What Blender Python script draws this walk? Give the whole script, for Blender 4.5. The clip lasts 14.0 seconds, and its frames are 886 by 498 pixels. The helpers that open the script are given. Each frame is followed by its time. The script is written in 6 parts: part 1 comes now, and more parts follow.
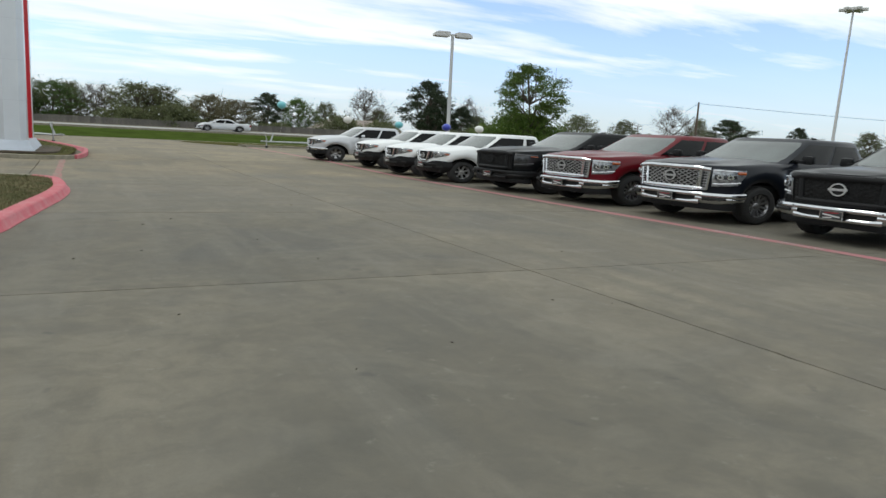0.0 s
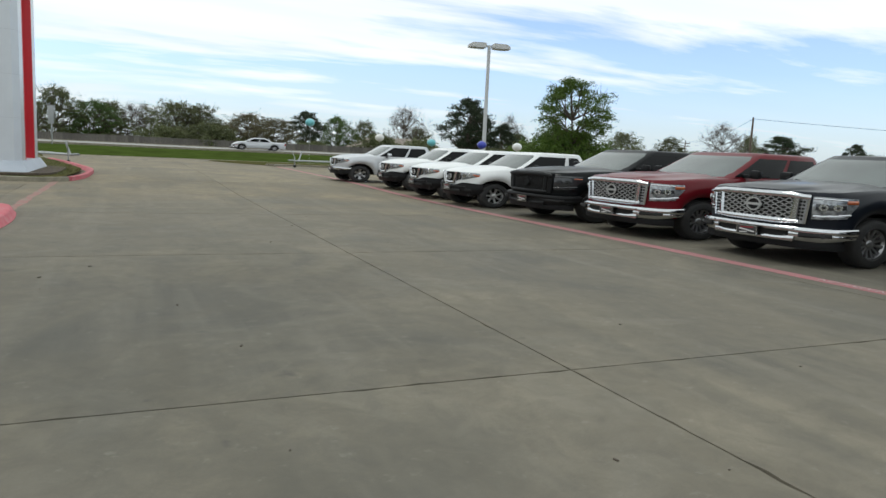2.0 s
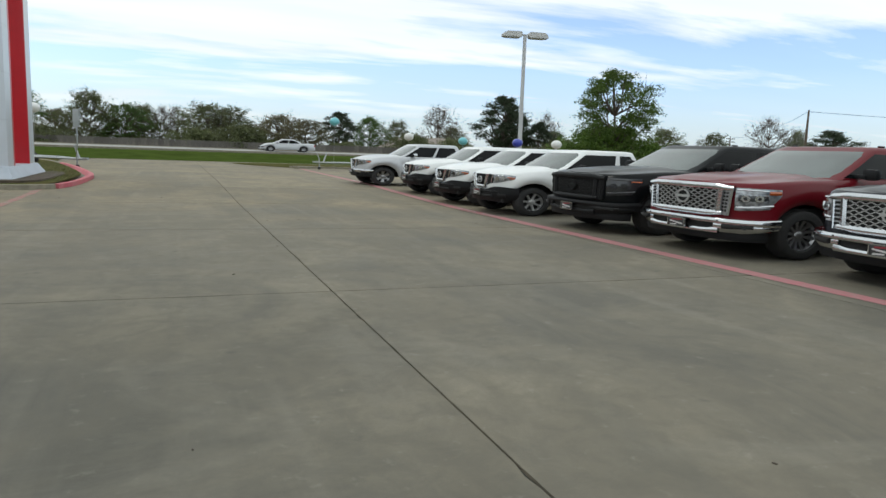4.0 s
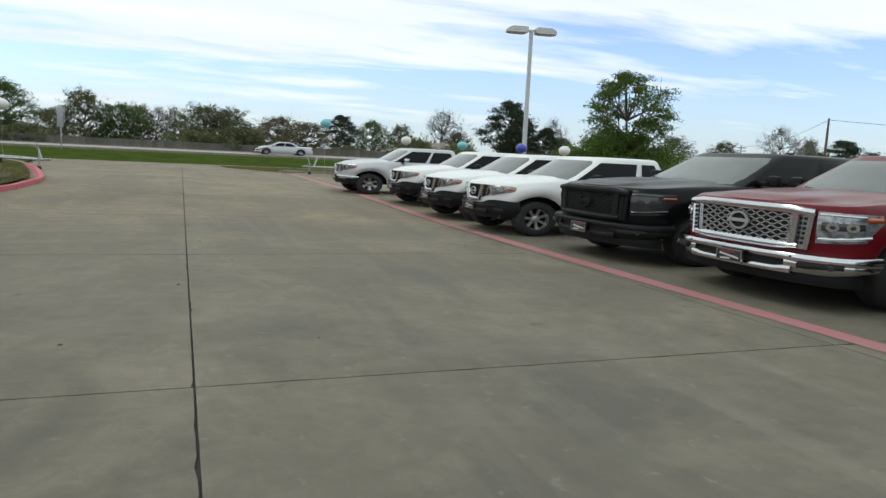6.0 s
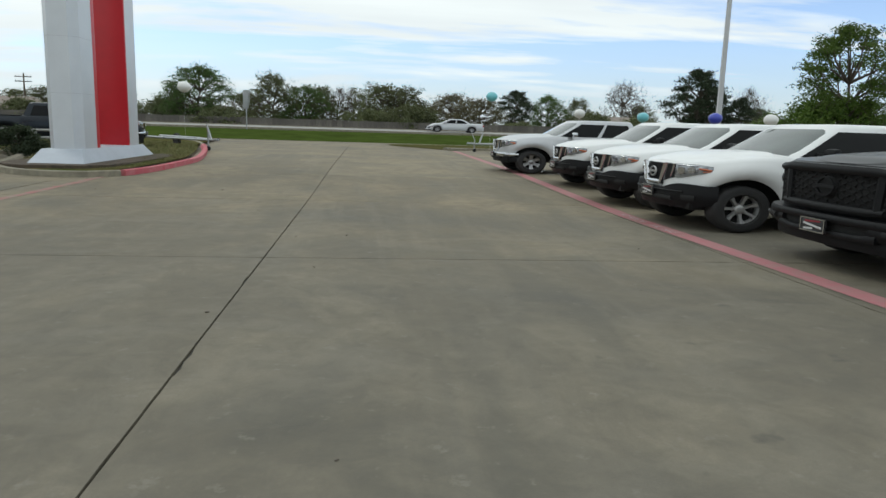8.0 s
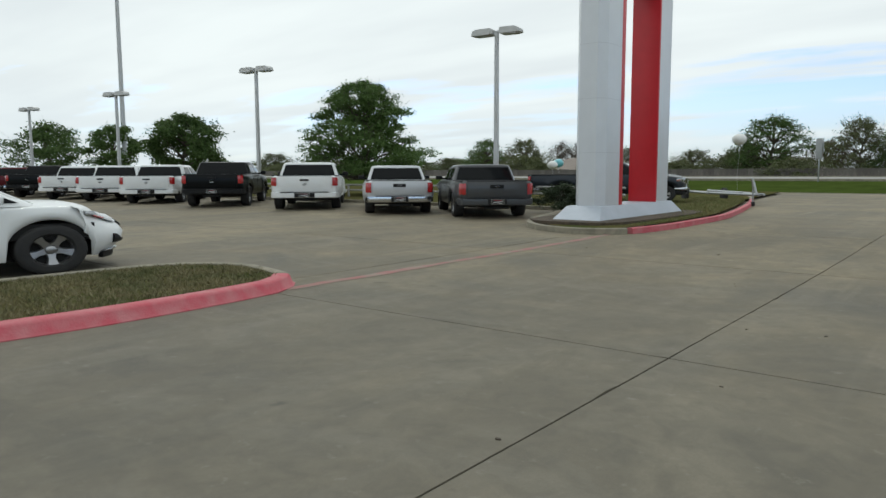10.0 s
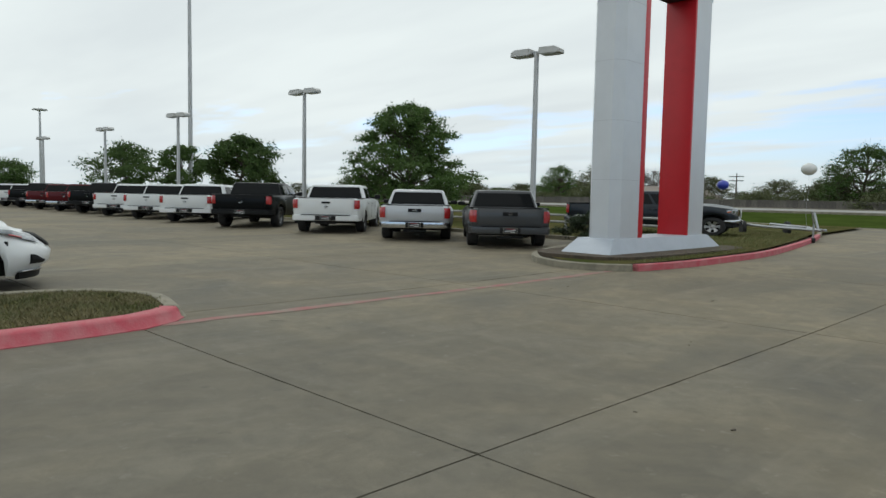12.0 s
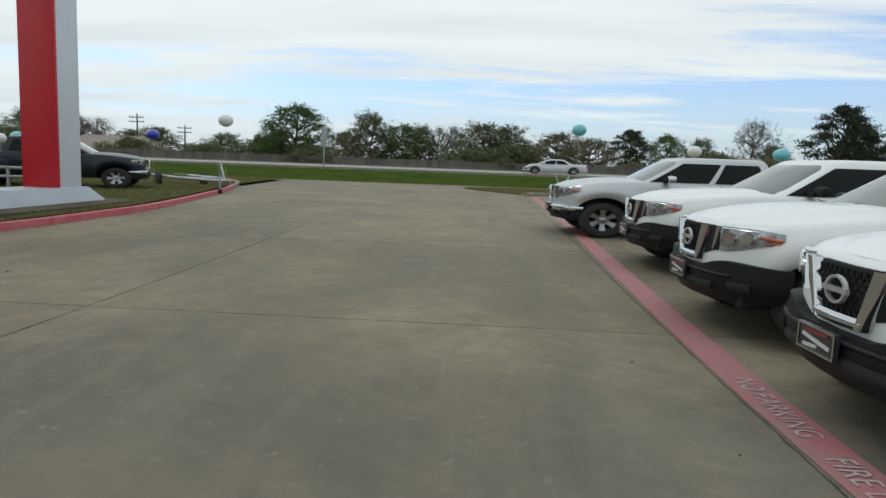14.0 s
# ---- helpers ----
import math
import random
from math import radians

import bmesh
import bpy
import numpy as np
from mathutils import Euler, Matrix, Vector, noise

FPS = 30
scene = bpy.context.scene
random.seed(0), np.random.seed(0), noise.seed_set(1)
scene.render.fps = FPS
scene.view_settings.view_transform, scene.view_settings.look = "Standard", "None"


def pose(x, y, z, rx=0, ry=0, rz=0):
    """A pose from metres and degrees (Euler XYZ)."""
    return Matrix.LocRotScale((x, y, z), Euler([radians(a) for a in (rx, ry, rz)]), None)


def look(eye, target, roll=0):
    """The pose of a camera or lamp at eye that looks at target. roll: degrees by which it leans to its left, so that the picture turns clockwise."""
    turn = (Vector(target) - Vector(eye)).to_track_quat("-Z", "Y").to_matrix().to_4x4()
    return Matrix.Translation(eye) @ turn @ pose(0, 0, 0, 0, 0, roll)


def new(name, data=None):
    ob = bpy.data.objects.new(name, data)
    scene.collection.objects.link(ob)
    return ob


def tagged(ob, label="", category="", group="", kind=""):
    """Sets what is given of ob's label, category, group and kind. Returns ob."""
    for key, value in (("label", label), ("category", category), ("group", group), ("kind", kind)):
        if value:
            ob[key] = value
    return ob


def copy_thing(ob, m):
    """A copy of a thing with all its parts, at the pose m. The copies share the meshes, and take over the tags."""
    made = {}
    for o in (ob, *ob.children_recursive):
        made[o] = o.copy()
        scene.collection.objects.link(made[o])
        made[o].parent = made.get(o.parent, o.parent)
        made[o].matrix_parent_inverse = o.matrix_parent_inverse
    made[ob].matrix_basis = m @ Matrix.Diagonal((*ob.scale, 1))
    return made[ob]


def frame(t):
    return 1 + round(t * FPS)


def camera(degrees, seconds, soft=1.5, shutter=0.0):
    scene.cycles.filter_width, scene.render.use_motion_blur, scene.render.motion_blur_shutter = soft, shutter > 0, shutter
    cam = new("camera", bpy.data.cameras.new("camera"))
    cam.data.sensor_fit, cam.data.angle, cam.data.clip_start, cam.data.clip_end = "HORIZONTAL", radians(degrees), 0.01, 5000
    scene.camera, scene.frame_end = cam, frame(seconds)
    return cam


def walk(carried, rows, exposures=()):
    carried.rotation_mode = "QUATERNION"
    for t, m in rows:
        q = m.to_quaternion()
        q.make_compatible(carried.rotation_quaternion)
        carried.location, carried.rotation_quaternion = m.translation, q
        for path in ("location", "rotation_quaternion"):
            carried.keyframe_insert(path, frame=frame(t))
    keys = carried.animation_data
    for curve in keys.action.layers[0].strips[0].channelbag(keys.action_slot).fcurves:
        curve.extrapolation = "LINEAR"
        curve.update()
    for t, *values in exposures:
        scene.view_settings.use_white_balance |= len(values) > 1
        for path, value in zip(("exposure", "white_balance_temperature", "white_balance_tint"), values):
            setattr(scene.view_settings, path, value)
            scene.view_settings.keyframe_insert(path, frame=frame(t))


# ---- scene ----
cam = camera(64.8, 14.0)
PATH = [
    (0, (-4.219, -11.327, 1.338), (-3.3, -9.578, 1.024), 3.0),
    (0.5, (-3.892, -10.912, 1.368), (-2.981, -9.148, 1.121), 3.8),
    (1, (-3.47, -10.22, 1.395), (-2.475, -8.51, 1.103), 2.5),
    (1.5, (-3.032, -9.637, 1.382), (-2.242, -7.829, 1.054), 2.1),
    (2, (-2.658, -9.021, 1.379), (-1.845, -7.213, 1.109), 2.8),
    (2.5, (-2.356, -8.357, 1.369), (-1.544, -6.559, 1.04), 1.3),
    (3, (-1.982, -7.717, 1.336), (-1.218, -5.894, 1.031), 3.6),
    (3.5, (-1.706, -7.188, 1.371), (-0.989, -5.342, 1.086), 2.1),
    (6, (-0.075, -4.157, 1.394), (0.629, -2.303, 1.133), 2.8),
    (6.5, (0.274, -3.641, 1.397), (0.714, -1.714, 1.09), 1.5),
    (7, (0.615, -3.0, 1.407), (1.266, -1.126, 1.15), 4.1),
    (7.5, (0.878, -2.423, 1.371), (1.307, -0.487, 1.111), 1.8),
    (8, (1.007, -1.69, 1.332), (1.227, 0.268, 0.987), 1.8),
    (8.5, (1.174, -1.216, 1.356), (0.652, 0.706, 1.172), -1.1),
    (9, (1.429, -0.709, 1.361), (0.505, 1.057, 1.192), -0.4),
    (11.5, (2.321, 1.936, 1.372), (0.934, 3.365, 1.188), -0.6),
    (12, (2.483, 2.532, 1.388), (1.065, 3.934, 1.239), 1.1),
    (12.5, (2.634, 3.112, 1.36), (1.131, 4.411, 1.126), 0.2),
    (13, (2.898, 3.623, 1.413), (1.516, 5.059, 1.248), 1.4),
    (13.5, (3.231, 4.177, 1.402), (2.484, 6.024, 1.231), 3.7),
    (14, (3.44, 4.739, 1.352), (3.327, 6.721, 1.11), 2.1),
]
walk(cam, [(t, look(eye, aim, roll)) for t, eye, aim, roll in PATH], [(0, -0.34, 6330, 5), (2.5, -0.36, 6300, 4), (7.5, -0.49, 6250, 3), (8, -0.52, 6250, 3), (8.5, -0.40, 6250, 3), (9, -0.55, 6250, 3), (11.5, -0.62, 6250, 3), (12.5, -0.74, 6250, 3), (13.5, -0.49, 6220, 3), (14, -0.65, 6200, 3)])


# ---------------------------------------------------------------- light
SUN_EL, SUN_AZ = 52.0, 150.0   # elevation; direction the light comes from, degrees from +x
world = bpy.data.worlds.new("sky")
scene.world = world
world.use_nodes = True
wn, wl = world.node_tree.nodes, world.node_tree.links
wn.clear()
w_out = wn.new("ShaderNodeOutputWorld")
w_bg = wn.new("ShaderNodeBackground")
w_bg.inputs["Strength"].default_value = 0.13
w_sky = wn.new("ShaderNodeTexSky")
w_sky.sky_type = "NISHITA"
w_sky.sun_disc = False
w_sky.sun_elevation = radians(SUN_EL)
w_sky.sun_rotation = radians(90 - SUN_AZ)
w_co = wn.new("ShaderNodeTexCoord")
w_sep = wn.new("ShaderNodeSeparateXYZ")
wl.new(w_co.outputs["Generated"], w_sep.inputs[0])
# clouds lie on a high flat layer: direction divided by its height
w_h = wn.new("ShaderNodeMath"); w_h.operation = "MAXIMUM"; w_h.inputs[1].default_value = 0.0
wl.new(w_sep.outputs[2], w_h.inputs[0])
w_add = wn.new("ShaderNodeMath"); w_add.operation = "ADD"; w_add.inputs[1].default_value = 0.07
wl.new(w_h.outputs[0], w_add.inputs[0])
w_dx = wn.new("ShaderNodeMath"); w_dx.operation = "DIVIDE"
w_dy = wn.new("ShaderNodeMath"); w_dy.operation = "DIVIDE"
wl.new(w_sep.outputs[0], w_dx.inputs[0]); wl.new(w_add.outputs[0], w_dx.inputs[1])
wl.new(w_sep.outputs[1], w_dy.inputs[0]); wl.new(w_add.outputs[0], w_dy.inputs[1])
w_com = wn.new("ShaderNodeCombineXYZ")
wl.new(w_dx.outputs[0], w_com.inputs[0]); wl.new(w_dy.outputs[0], w_com.inputs[1])
w_map = wn.new("ShaderNodeMapping")
w_map.inputs["Location"].default_value = (1.3, 0.35, 0)
w_map.inputs["Rotation"].default_value = (0, 0, radians(-8))
w_map.inputs["Scale"].default_value = (0.42, 1.0, 1)
wl.new(w_com.outputs[0], w_map.inputs[0])
w_noise = wn.new("ShaderNodeTexNoise")
w_noise.inputs["Scale"].default_value = 1.0
w_noise.inputs["Detail"].default_value = 8
w_noise.inputs["Roughness"].default_value = 0.57
w_noise.inputs["Distortion"].default_value = 0.2
wl.new(w_map.outputs[0], w_noise.inputs[0])
# thicker cover towards -x
w_grad = wn.new("ShaderNodeMath"); w_grad.operation = "MULTIPLY_ADD"
w_grad.inputs[1].default_value = -0.15; w_grad.inputs[2].default_value = 0.0
wl.new(w_sep.outputs[0], w_grad.inputs[0])
w_sum = wn.new("ShaderNodeMath"); w_sum.operation = "ADD"
wl.new(w_noise.outputs[0], w_sum.inputs[0]); wl.new(w_grad.outputs[0], w_sum.inputs[1])
# the cover closes overhead
w_up = wn.new("ShaderNodeMapRange")
w_up.inputs[1].default_value, w_up.inputs[2].default_value = 0.11, 0.21
w_up.inputs[3].default_value, w_up.inputs[4].default_value = -0.085, 0.26
wl.new(w_sep.outputs[2], w_up.inputs[0])
w_sum2 = wn.new("ShaderNodeMath"); w_sum2.operation = "ADD"
wl.new(w_sum.outputs[0], w_sum2.inputs[0]); wl.new(w_up.outputs[0], w_sum2.inputs[1])
w_sum = w_sum2
w_ramp = wn.new("ShaderNodeValToRGB")
w_ramp.color_ramp.elements[0].position = 0.40
w_ramp.color_ramp.elements[0].color = (0.16, 0.16, 0.16, 1)
w_ramp.color_ramp.elements[1].position = 0.53
w_ramp.color_ramp.elements[1].color = (1, 1, 1, 1)
wl.new(w_sum.outputs[0], w_ramp.inputs[0])
w_mix = wn.new("ShaderNodeMix"); w_mix.data_type = "RGBA"
wl.new(w_ramp.outputs[0], w_mix.inputs[0])
w_gain = wn.new("ShaderNodeMix"); w_gain.data_type = "RGBA"; w_gain.blend_type = "MULTIPLY"
w_gain.inputs[0].default_value = 1.0
w_gain.inputs[7].default_value = (1.42, 1.58, 2.05, 1)
wl.new(w_sky.outputs[0], w_gain.inputs[6])
wl.new(w_gain.outputs[2], w_mix.inputs[6])
# grey undersides within the cloud
w_map2 = wn.new("ShaderNodeMapping")
w_map2.inputs["Scale"].default_value = (0.22, 0.7, 1)
wl.new(w_com.outputs[0], w_map2.inputs[0])
w_n2 = wn.new("ShaderNodeTexNoise")
w_n2.inputs["Scale"].default_value = 1.6
w_n2.inputs["Detail"].default_value = 6
wl.new(w_map2.outputs[0], w_n2.inputs[0])
w_r2 = wn.new("ShaderNodeValToRGB")
w_r2.color_ramp.elements[0].position = 0.35
w_r2.color_ramp.elements[0].color = (9.4, 9.6, 9.8, 1)
w_r2.color_ramp.elements[1].position = 0.62
w_r2.color_ramp.elements[1].color = (10.8, 11.0, 11.0, 1)
wl.new(w_n2.outputs[0], w_r2.inputs[0])
wl.new(w_r2.outputs[0], w_mix.inputs[7])
w_hz = wn.new("ShaderNodeMapRange")
w_hz.inputs[1].default_value, w_hz.inputs[2].default_value = 0.0, 0.12
w_hz.inputs[3].default_value, w_hz.inputs[4].default_value = 0.5, 0.0
wl.new(w_h.outputs[0], w_hz.inputs[0])
w_mh = wn.new("ShaderNodeMix"); w_mh.data_type = "RGBA"
wl.new(w_hz.outputs[0], w_mh.inputs[0])
wl.new(w_mix.outputs[2], w_mh.inputs[6])
w_mh.inputs[7].default_value = (7.9, 8.6, 9.3, 1)
wl.new(w_mh.outputs[2], w_bg.inputs[0])
wl.new(w_bg.outputs[0], w_out.inputs[0])

sun_data = bpy.data.lights.new("sun", "SUN")
sun_data.energy = 0.7
sun_data.angle = radians(14)
sun_data.color = (1.0, 0.95, 0.87)
sun = new("sun", sun_data)
sd = Vector((math.cos(radians(SUN_AZ)) * math.cos(radians(SUN_EL)), math.sin(radians(SUN_AZ)) * math.cos(radians(SUN_EL)), math.sin(radians(SUN_EL))))
sun.matrix_world = look(sd * 100, (0, 0, 0))


# ---------------------------------------------------------------- materials
def mat(name, color, rough=0.6, metal=0.0, color2=None, scale=6.0, amount=0.5, bump=0.0, bump_scale=40.0, coat=0.0, spec=0.5, stretch=(1, 1, 1), world_space=False, rand=0.0):
    m = bpy.data.materials.new(name)
    m.use_nodes = True
    n, l = m.node_tree.nodes, m.node_tree.links
    b = n["Principled BSDF"]
    b.inputs["Roughness"].default_value = rough
    b.inputs["Metallic"].default_value = metal
    b.inputs["Coat Weight"].default_value = coat
    b.inputs["Coat Roughness"].default_value = 0.04
    b.inputs["Specular IOR Level"].default_value = spec
    c1 = (*color, 1)
    c2 = (*(color2 or [min(1, v * 0.8) for v in color]), 1)
    if world_space:
        co = n.new("ShaderNodeNewGeometry").outputs["Position"]
    else:
        co = n.new("ShaderNodeTexCoord").outputs["Object"]
    mp = n.new("ShaderNodeMapping")
    mp.inputs["Scale"].default_value = stretch
    l.new(co, mp.inputs[0])
    t1 = n.new("ShaderNodeTexNoise")
    t1.inputs["Scale"].default_value = scale
    t1.inputs["Detail"].default_value = 6
    t1.inputs["Roughness"].default_value = 0.6
    l.new(mp.outputs[0], t1.inputs[0])
    mx = n.new("ShaderNodeMix"); mx.data_type = "RGBA"
    mr = n.new("ShaderNodeMapRange")
    mr.inputs[1].default_value, mr.inputs[2].default_value = 0.35, 0.65
    mr.inputs[3].default_value, mr.inputs[4].default_value = 0.0, amount
    l.new(t1.outputs[0], mr.inputs[0])
    l.new(mr.outputs[0], mx.inputs[0])
    mx.inputs[6].default_value, mx.inputs[7].default_value = c1, c2
    out = mx.outputs[2]
    if rand:
        oi = n.new("ShaderNodeObjectInfo")
        hs = n.new("ShaderNodeHueSaturation")
        ra = n.new("ShaderNodeMapRange")
        ra.inputs[3].default_value, ra.inputs[4].default_value = 1 - rand, 1 + rand
        l.new(oi.outputs["Random"], ra.inputs[0])
        l.new(ra.outputs[0], hs.inputs["Value"])
        l.new(out, hs.inputs["Color"])
        out = hs.outputs[0]
    l.new(out, b.inputs["Base Color"])
    if bump:
        t2 = n.new("ShaderNodeTexNoise")
        t2.inputs["Scale"].default_value = bump_scale
        t2.inputs["Detail"].default_value = 5
        l.new(mp.outputs[0], t2.inputs[0])
        bp = n.new("ShaderNodeBump")
        bp.inputs["Strength"].default_value = bump
        bp.inputs["Distance"].default_value = 0.02
        l.new(t2.outputs[0], bp.inputs["Height"])
        l.new(bp.outputs[0], b.inputs["Normal"])
    return m


def concrete_mat():
    m = bpy.data.materials.new("concrete_slab")
    m.use_nodes = True
    n, l = m.node_tree.nodes, m.node_tree.links
    b = n["Principled BSDF"]
    pos = n.new("ShaderNodeNewGeometry").outputs["Position"]

    def noise_tex(scale, stretch, detail=6, rough=0.6, loc=(0, 0, 0), dist=0.0):
        mp = n.new("ShaderNodeMapping")
        mp.inputs["Scale"].default_value = stretch
        mp.inputs["Location"].default_value = loc
        l.new(pos, mp.inputs[0])
        t = n.new("ShaderNodeTexNoise")
        t.inputs["Scale"].default_value = scale
        t.inputs["Detail"].default_value = detail
        t.inputs["Roughness"].default_value = rough
        t.inputs["Distortion"].default_value = dist
        l.new(mp.outputs[0], t.inputs[0])
        return t.outputs[0]

    def ramp(src, lo, hi, a, c):
        r = n.new("ShaderNodeMapRange")
        r.inputs[1].default_value, r.inputs[2].default_value = lo, hi
        r.inputs[3].default_value, r.inputs[4].default_value = a, c
        l.new(src, r.inputs[0])
        return r.outputs[0]

    def blend(fac, a, c, mode="MIX"):
        x = n.new("ShaderNodeMix"); x.data_type = "RGBA"; x.blend_type = mode
        l.new(fac, x.inputs[0])
        for sock, v in ((x.inputs[6], a), (x.inputs[7], c)):
            if isinstance(v, tuple):
                sock.default_value = (*v, 1)
            else:
                l.new(v, sock)
        return x.outputs[2]

    stains = ramp(noise_tex(0.32, (1, 1, 1), 10, 0.68, (3, 1, 0), 0.8), 0.38, 0.62, 0, 1)
    col = blend(stains, (0.238, 0.210, 0.158), (0.106, 0.097, 0.078))
    streak = ramp(noise_tex(1.0, (1.9, 0.13, 1), 6, 0.62, (0, 7, 0), 0.3), 0.50, 0.66, 0, 0.6)
    col = blend(streak, col, (0.215, 0.195, 0.155))
    blot = ramp(noise_tex(0.9, (1, 0.6, 1), 6, 0.65, (9, 4, 0), 1.2), 0.47, 0.60, 0, 0.55)
    col = blend(blot, col, (0.15, 0.132, 0.100))
    pale = ramp(noise_tex(0.7, (0.6, 1, 1), 6, 0.6, (1, 14, 0), 1.5), 0.54, 0.66, 0, 0.55)
    col = blend(pale, col, (0.215, 0.195, 0.155))
    tyre = ramp(noise_tex(1.0, (0.9, 0.10, 1), 4, 0.5, (5, 2, 0), 0.8), 0.56, 0.72, 0, 0.45)
    col = blend(tyre, col, (0.10, 0.096, 0.083))
    mottle = ramp(noise_tex(4.5, (1, 1, 1), 8, 0.7, (2, 5, 0), 0.6), 0.42, 0.62, 0, 0.32)
    col = blend(mottle, col, (0.095, 0.088, 0.072))
    fleck = ramp(noise_tex(7, (1, 1, 1), 6, 0.7, (7, 3, 0)), 0.60, 0.68, 0, 0.35)
    col = blend(fleck, col, (0.30, 0.28, 0.235))
    spots = ramp(noise_tex(3.0, (1, 1, 1), 3, 0.5), 0.69, 0.76, 0, 0.7)
    col = blend(spots, col, (0.085, 0.08, 0.07))
    grain = ramp(noise_tex(60, (1, 1, 1), 4, 0.7), 0.3, 0.7, 0.0, 0.35)
    col = blend(grain, col, (0.13, 0.125, 0.105))
    sep = n.new("ShaderNodeSeparateXYZ")
    l.new(pos, sep.inputs[0])

    def calc(op, a, c):
        x = n.new("ShaderNodeMath"); x.operation = op
        for sock, v in zip(x.inputs, (a, c)):
            if isinstance(v, float):
                sock.default_value = v
            else:
                l.new(v, sock)
        return x.outputs[0]
    wander = ramp(noise_tex(0.22, (1, 1, 1), 5, 0.6, (4, 9, 0), 0.5), 0.3, 0.7, -4.0, 4.0)
    # Concrete turns paler and warmer towards +y, the edge broken by noise.
    pale_high_y = ramp(calc("ADD", sep.outputs[1], wander), 2.0, 10.0, 0.0, 1.0)
    col = blend(pale_high_y, col, blend(pale_high_y, col, (1.24, 1.18, 1.07), "MULTIPLY"))
    # Concrete turns darker where x and y are both low.
    dark_low_xy = calc("MULTIPLY", ramp(calc("ADD", sep.outputs[1], wander), 3.5, -2.0, 0.0, 1.0), ramp(calc("ADD", sep.outputs[0], calc("MULTIPLY", wander, 0.4)), 0.8, -1.8, 0.0, 1.0))
    col = blend(dark_low_xy, col, blend(dark_low_xy, col, (0.84, 0.85, 0.86), "MULTIPLY"))
    oi = n.new("ShaderNodeObjectInfo")
    hs = n.new("ShaderNodeHueSaturation")
    l.new(ramp(oi.outputs["Random"], 0, 1, 0.93, 1.06), hs.inputs["Value"])
    l.new(col, hs.inputs["Color"])
    b.inputs["Specular IOR Level"].default_value = 0.2
    l.new(hs.outputs[0], b.inputs["Base Color"])
    l.new(ramp(stains, 0, 1, 0.85, 0.68), b.inputs["Roughness"])
    bp = n.new("ShaderNodeBump")
    bp.inputs["Strength"].default_value = 0.25
    bp.inputs["Distance"].default_value = 0.01
    l.new(noise_tex(90, (1, 1, 1), 5, 0.7), bp.inputs["Height"])
    l.new(bp.outputs[0], b.inputs["Normal"])
    return m


M_CONC = concrete_mat()
M_JOINT = mat("joint_filler", (0.06, 0.055, 0.048), 0.9, scale=20, bump=0.3)
M_KERB = mat("kerb_concrete", (0.27, 0.245, 0.185), 0.85, color2=(0.16, 0.145, 0.11), scale=5, amount=0.8, bump=0.3, bump_scale=60, world_space=True)
M_PINK = mat("faded_red_paint", (0.45, 0.065, 0.09), 0.7, color2=(0.45, 0.17, 0.18), scale=4.5, amount=0.8, bump=0.25, bump_scale=50, world_space=True)
M_LANE = mat("fire_lane_paint", (0.40, 0.135, 0.155), 0.75, color2=(0.31, 0.185, 0.175), scale=6, amount=0.9, bump=0.2, bump_scale=60, world_space=True)
M_LANE_OLD = mat("worn_lane_paint", (0.30, 0.105, 0.10), 0.8, color2=(0.23, 0.19, 0.15), scale=2.8, amount=1.0, bump=0.2, bump_scale=60, world_space=True)
M_LETTER = mat("stencil_white", (0.48, 0.42, 0.41), 0.7, color2=(0.36, 0.2, 0.2), scale=14, amount=0.6, world_space=True)
M_GRASS = mat("grass_ground", (0.062, 0.088, 0.020), 0.95, spec=0.0, color2=(0.040, 0.058, 0.014), scale=0.6, amount=0.9, bump=0.6, bump_scale=25, world_space=True)
M_DRYGRASS = mat("dry_grass_ground", (0.115, 0.098, 0.045), 0.95, color2=(0.05, 0.062, 0.02), spec=0.0, scale=1.2, amount=0.9, bump=0.8, bump_scale=18, world_space=True)
M_BLADE = mat("grass_blade", (0.10, 0.13, 0.035), 0.8, color2=(0.20, 0.17, 0.08), scale=4, amount=0.9, world_space=True)
M_BLADE_DRY = mat("dry_grass_blade", (0.20, 0.17, 0.09), 0.85, color2=(0.085, 0.095, 0.035), scale=2.5, amount=0.9, world_space=True)
M_ROAD = mat("road_concrete", (0.31, 0.30, 0.28), 0.85, color2=(0.22, 0.21, 0.20), scale=0.8, world_space=True)
M_GRAY = mat("pylon_silver_paint", (0.60, 0.62, 0.65), 0.32, 0.2, color2=(0.53, 0.55, 0.58), scale=1.5, amount=0.5, bump=0.03, bump_scale=15)
M_BASE = mat("pylon_base_paint", (0.42, 0.455, 0.51), 0.5, 0.1, color2=(0.35, 0.38, 0.43), scale=2.5, amount=0.6, bump=0.05)
M_RED = mat("pylon_red_panel", (0.50, 0.012, 0.022), 0.38, color2=(0.40, 0.010, 0.017), scale=2.0, amount=0.5, bump=0.05, bump_scale=8)
M_SEAM = mat("panel_seam", (0.48, 0.49, 0.52), 0.6)
M_POLE = mat("lamp_pole_paint", (0.52, 0.53, 0.54), 0.5, 0.2, color2=(0.42, 0.42, 0.42), scale=3, bump=0.05)
M_HEAD = mat("lamp_head_paint", (0.50, 0.50, 0.49), 0.55, 0.1, color2=(0.40, 0.40, 0.39), scale=5)
M_LENS = mat("lamp_lens", (0.55, 0.57, 0.58), 0.25, scale=20)
M_WOODPOLE = mat("weathered_pole_wood", (0.13, 0.10, 0.075), 0.9, color2=(0.08, 0.065, 0.05), scale=6, bump=0.4)
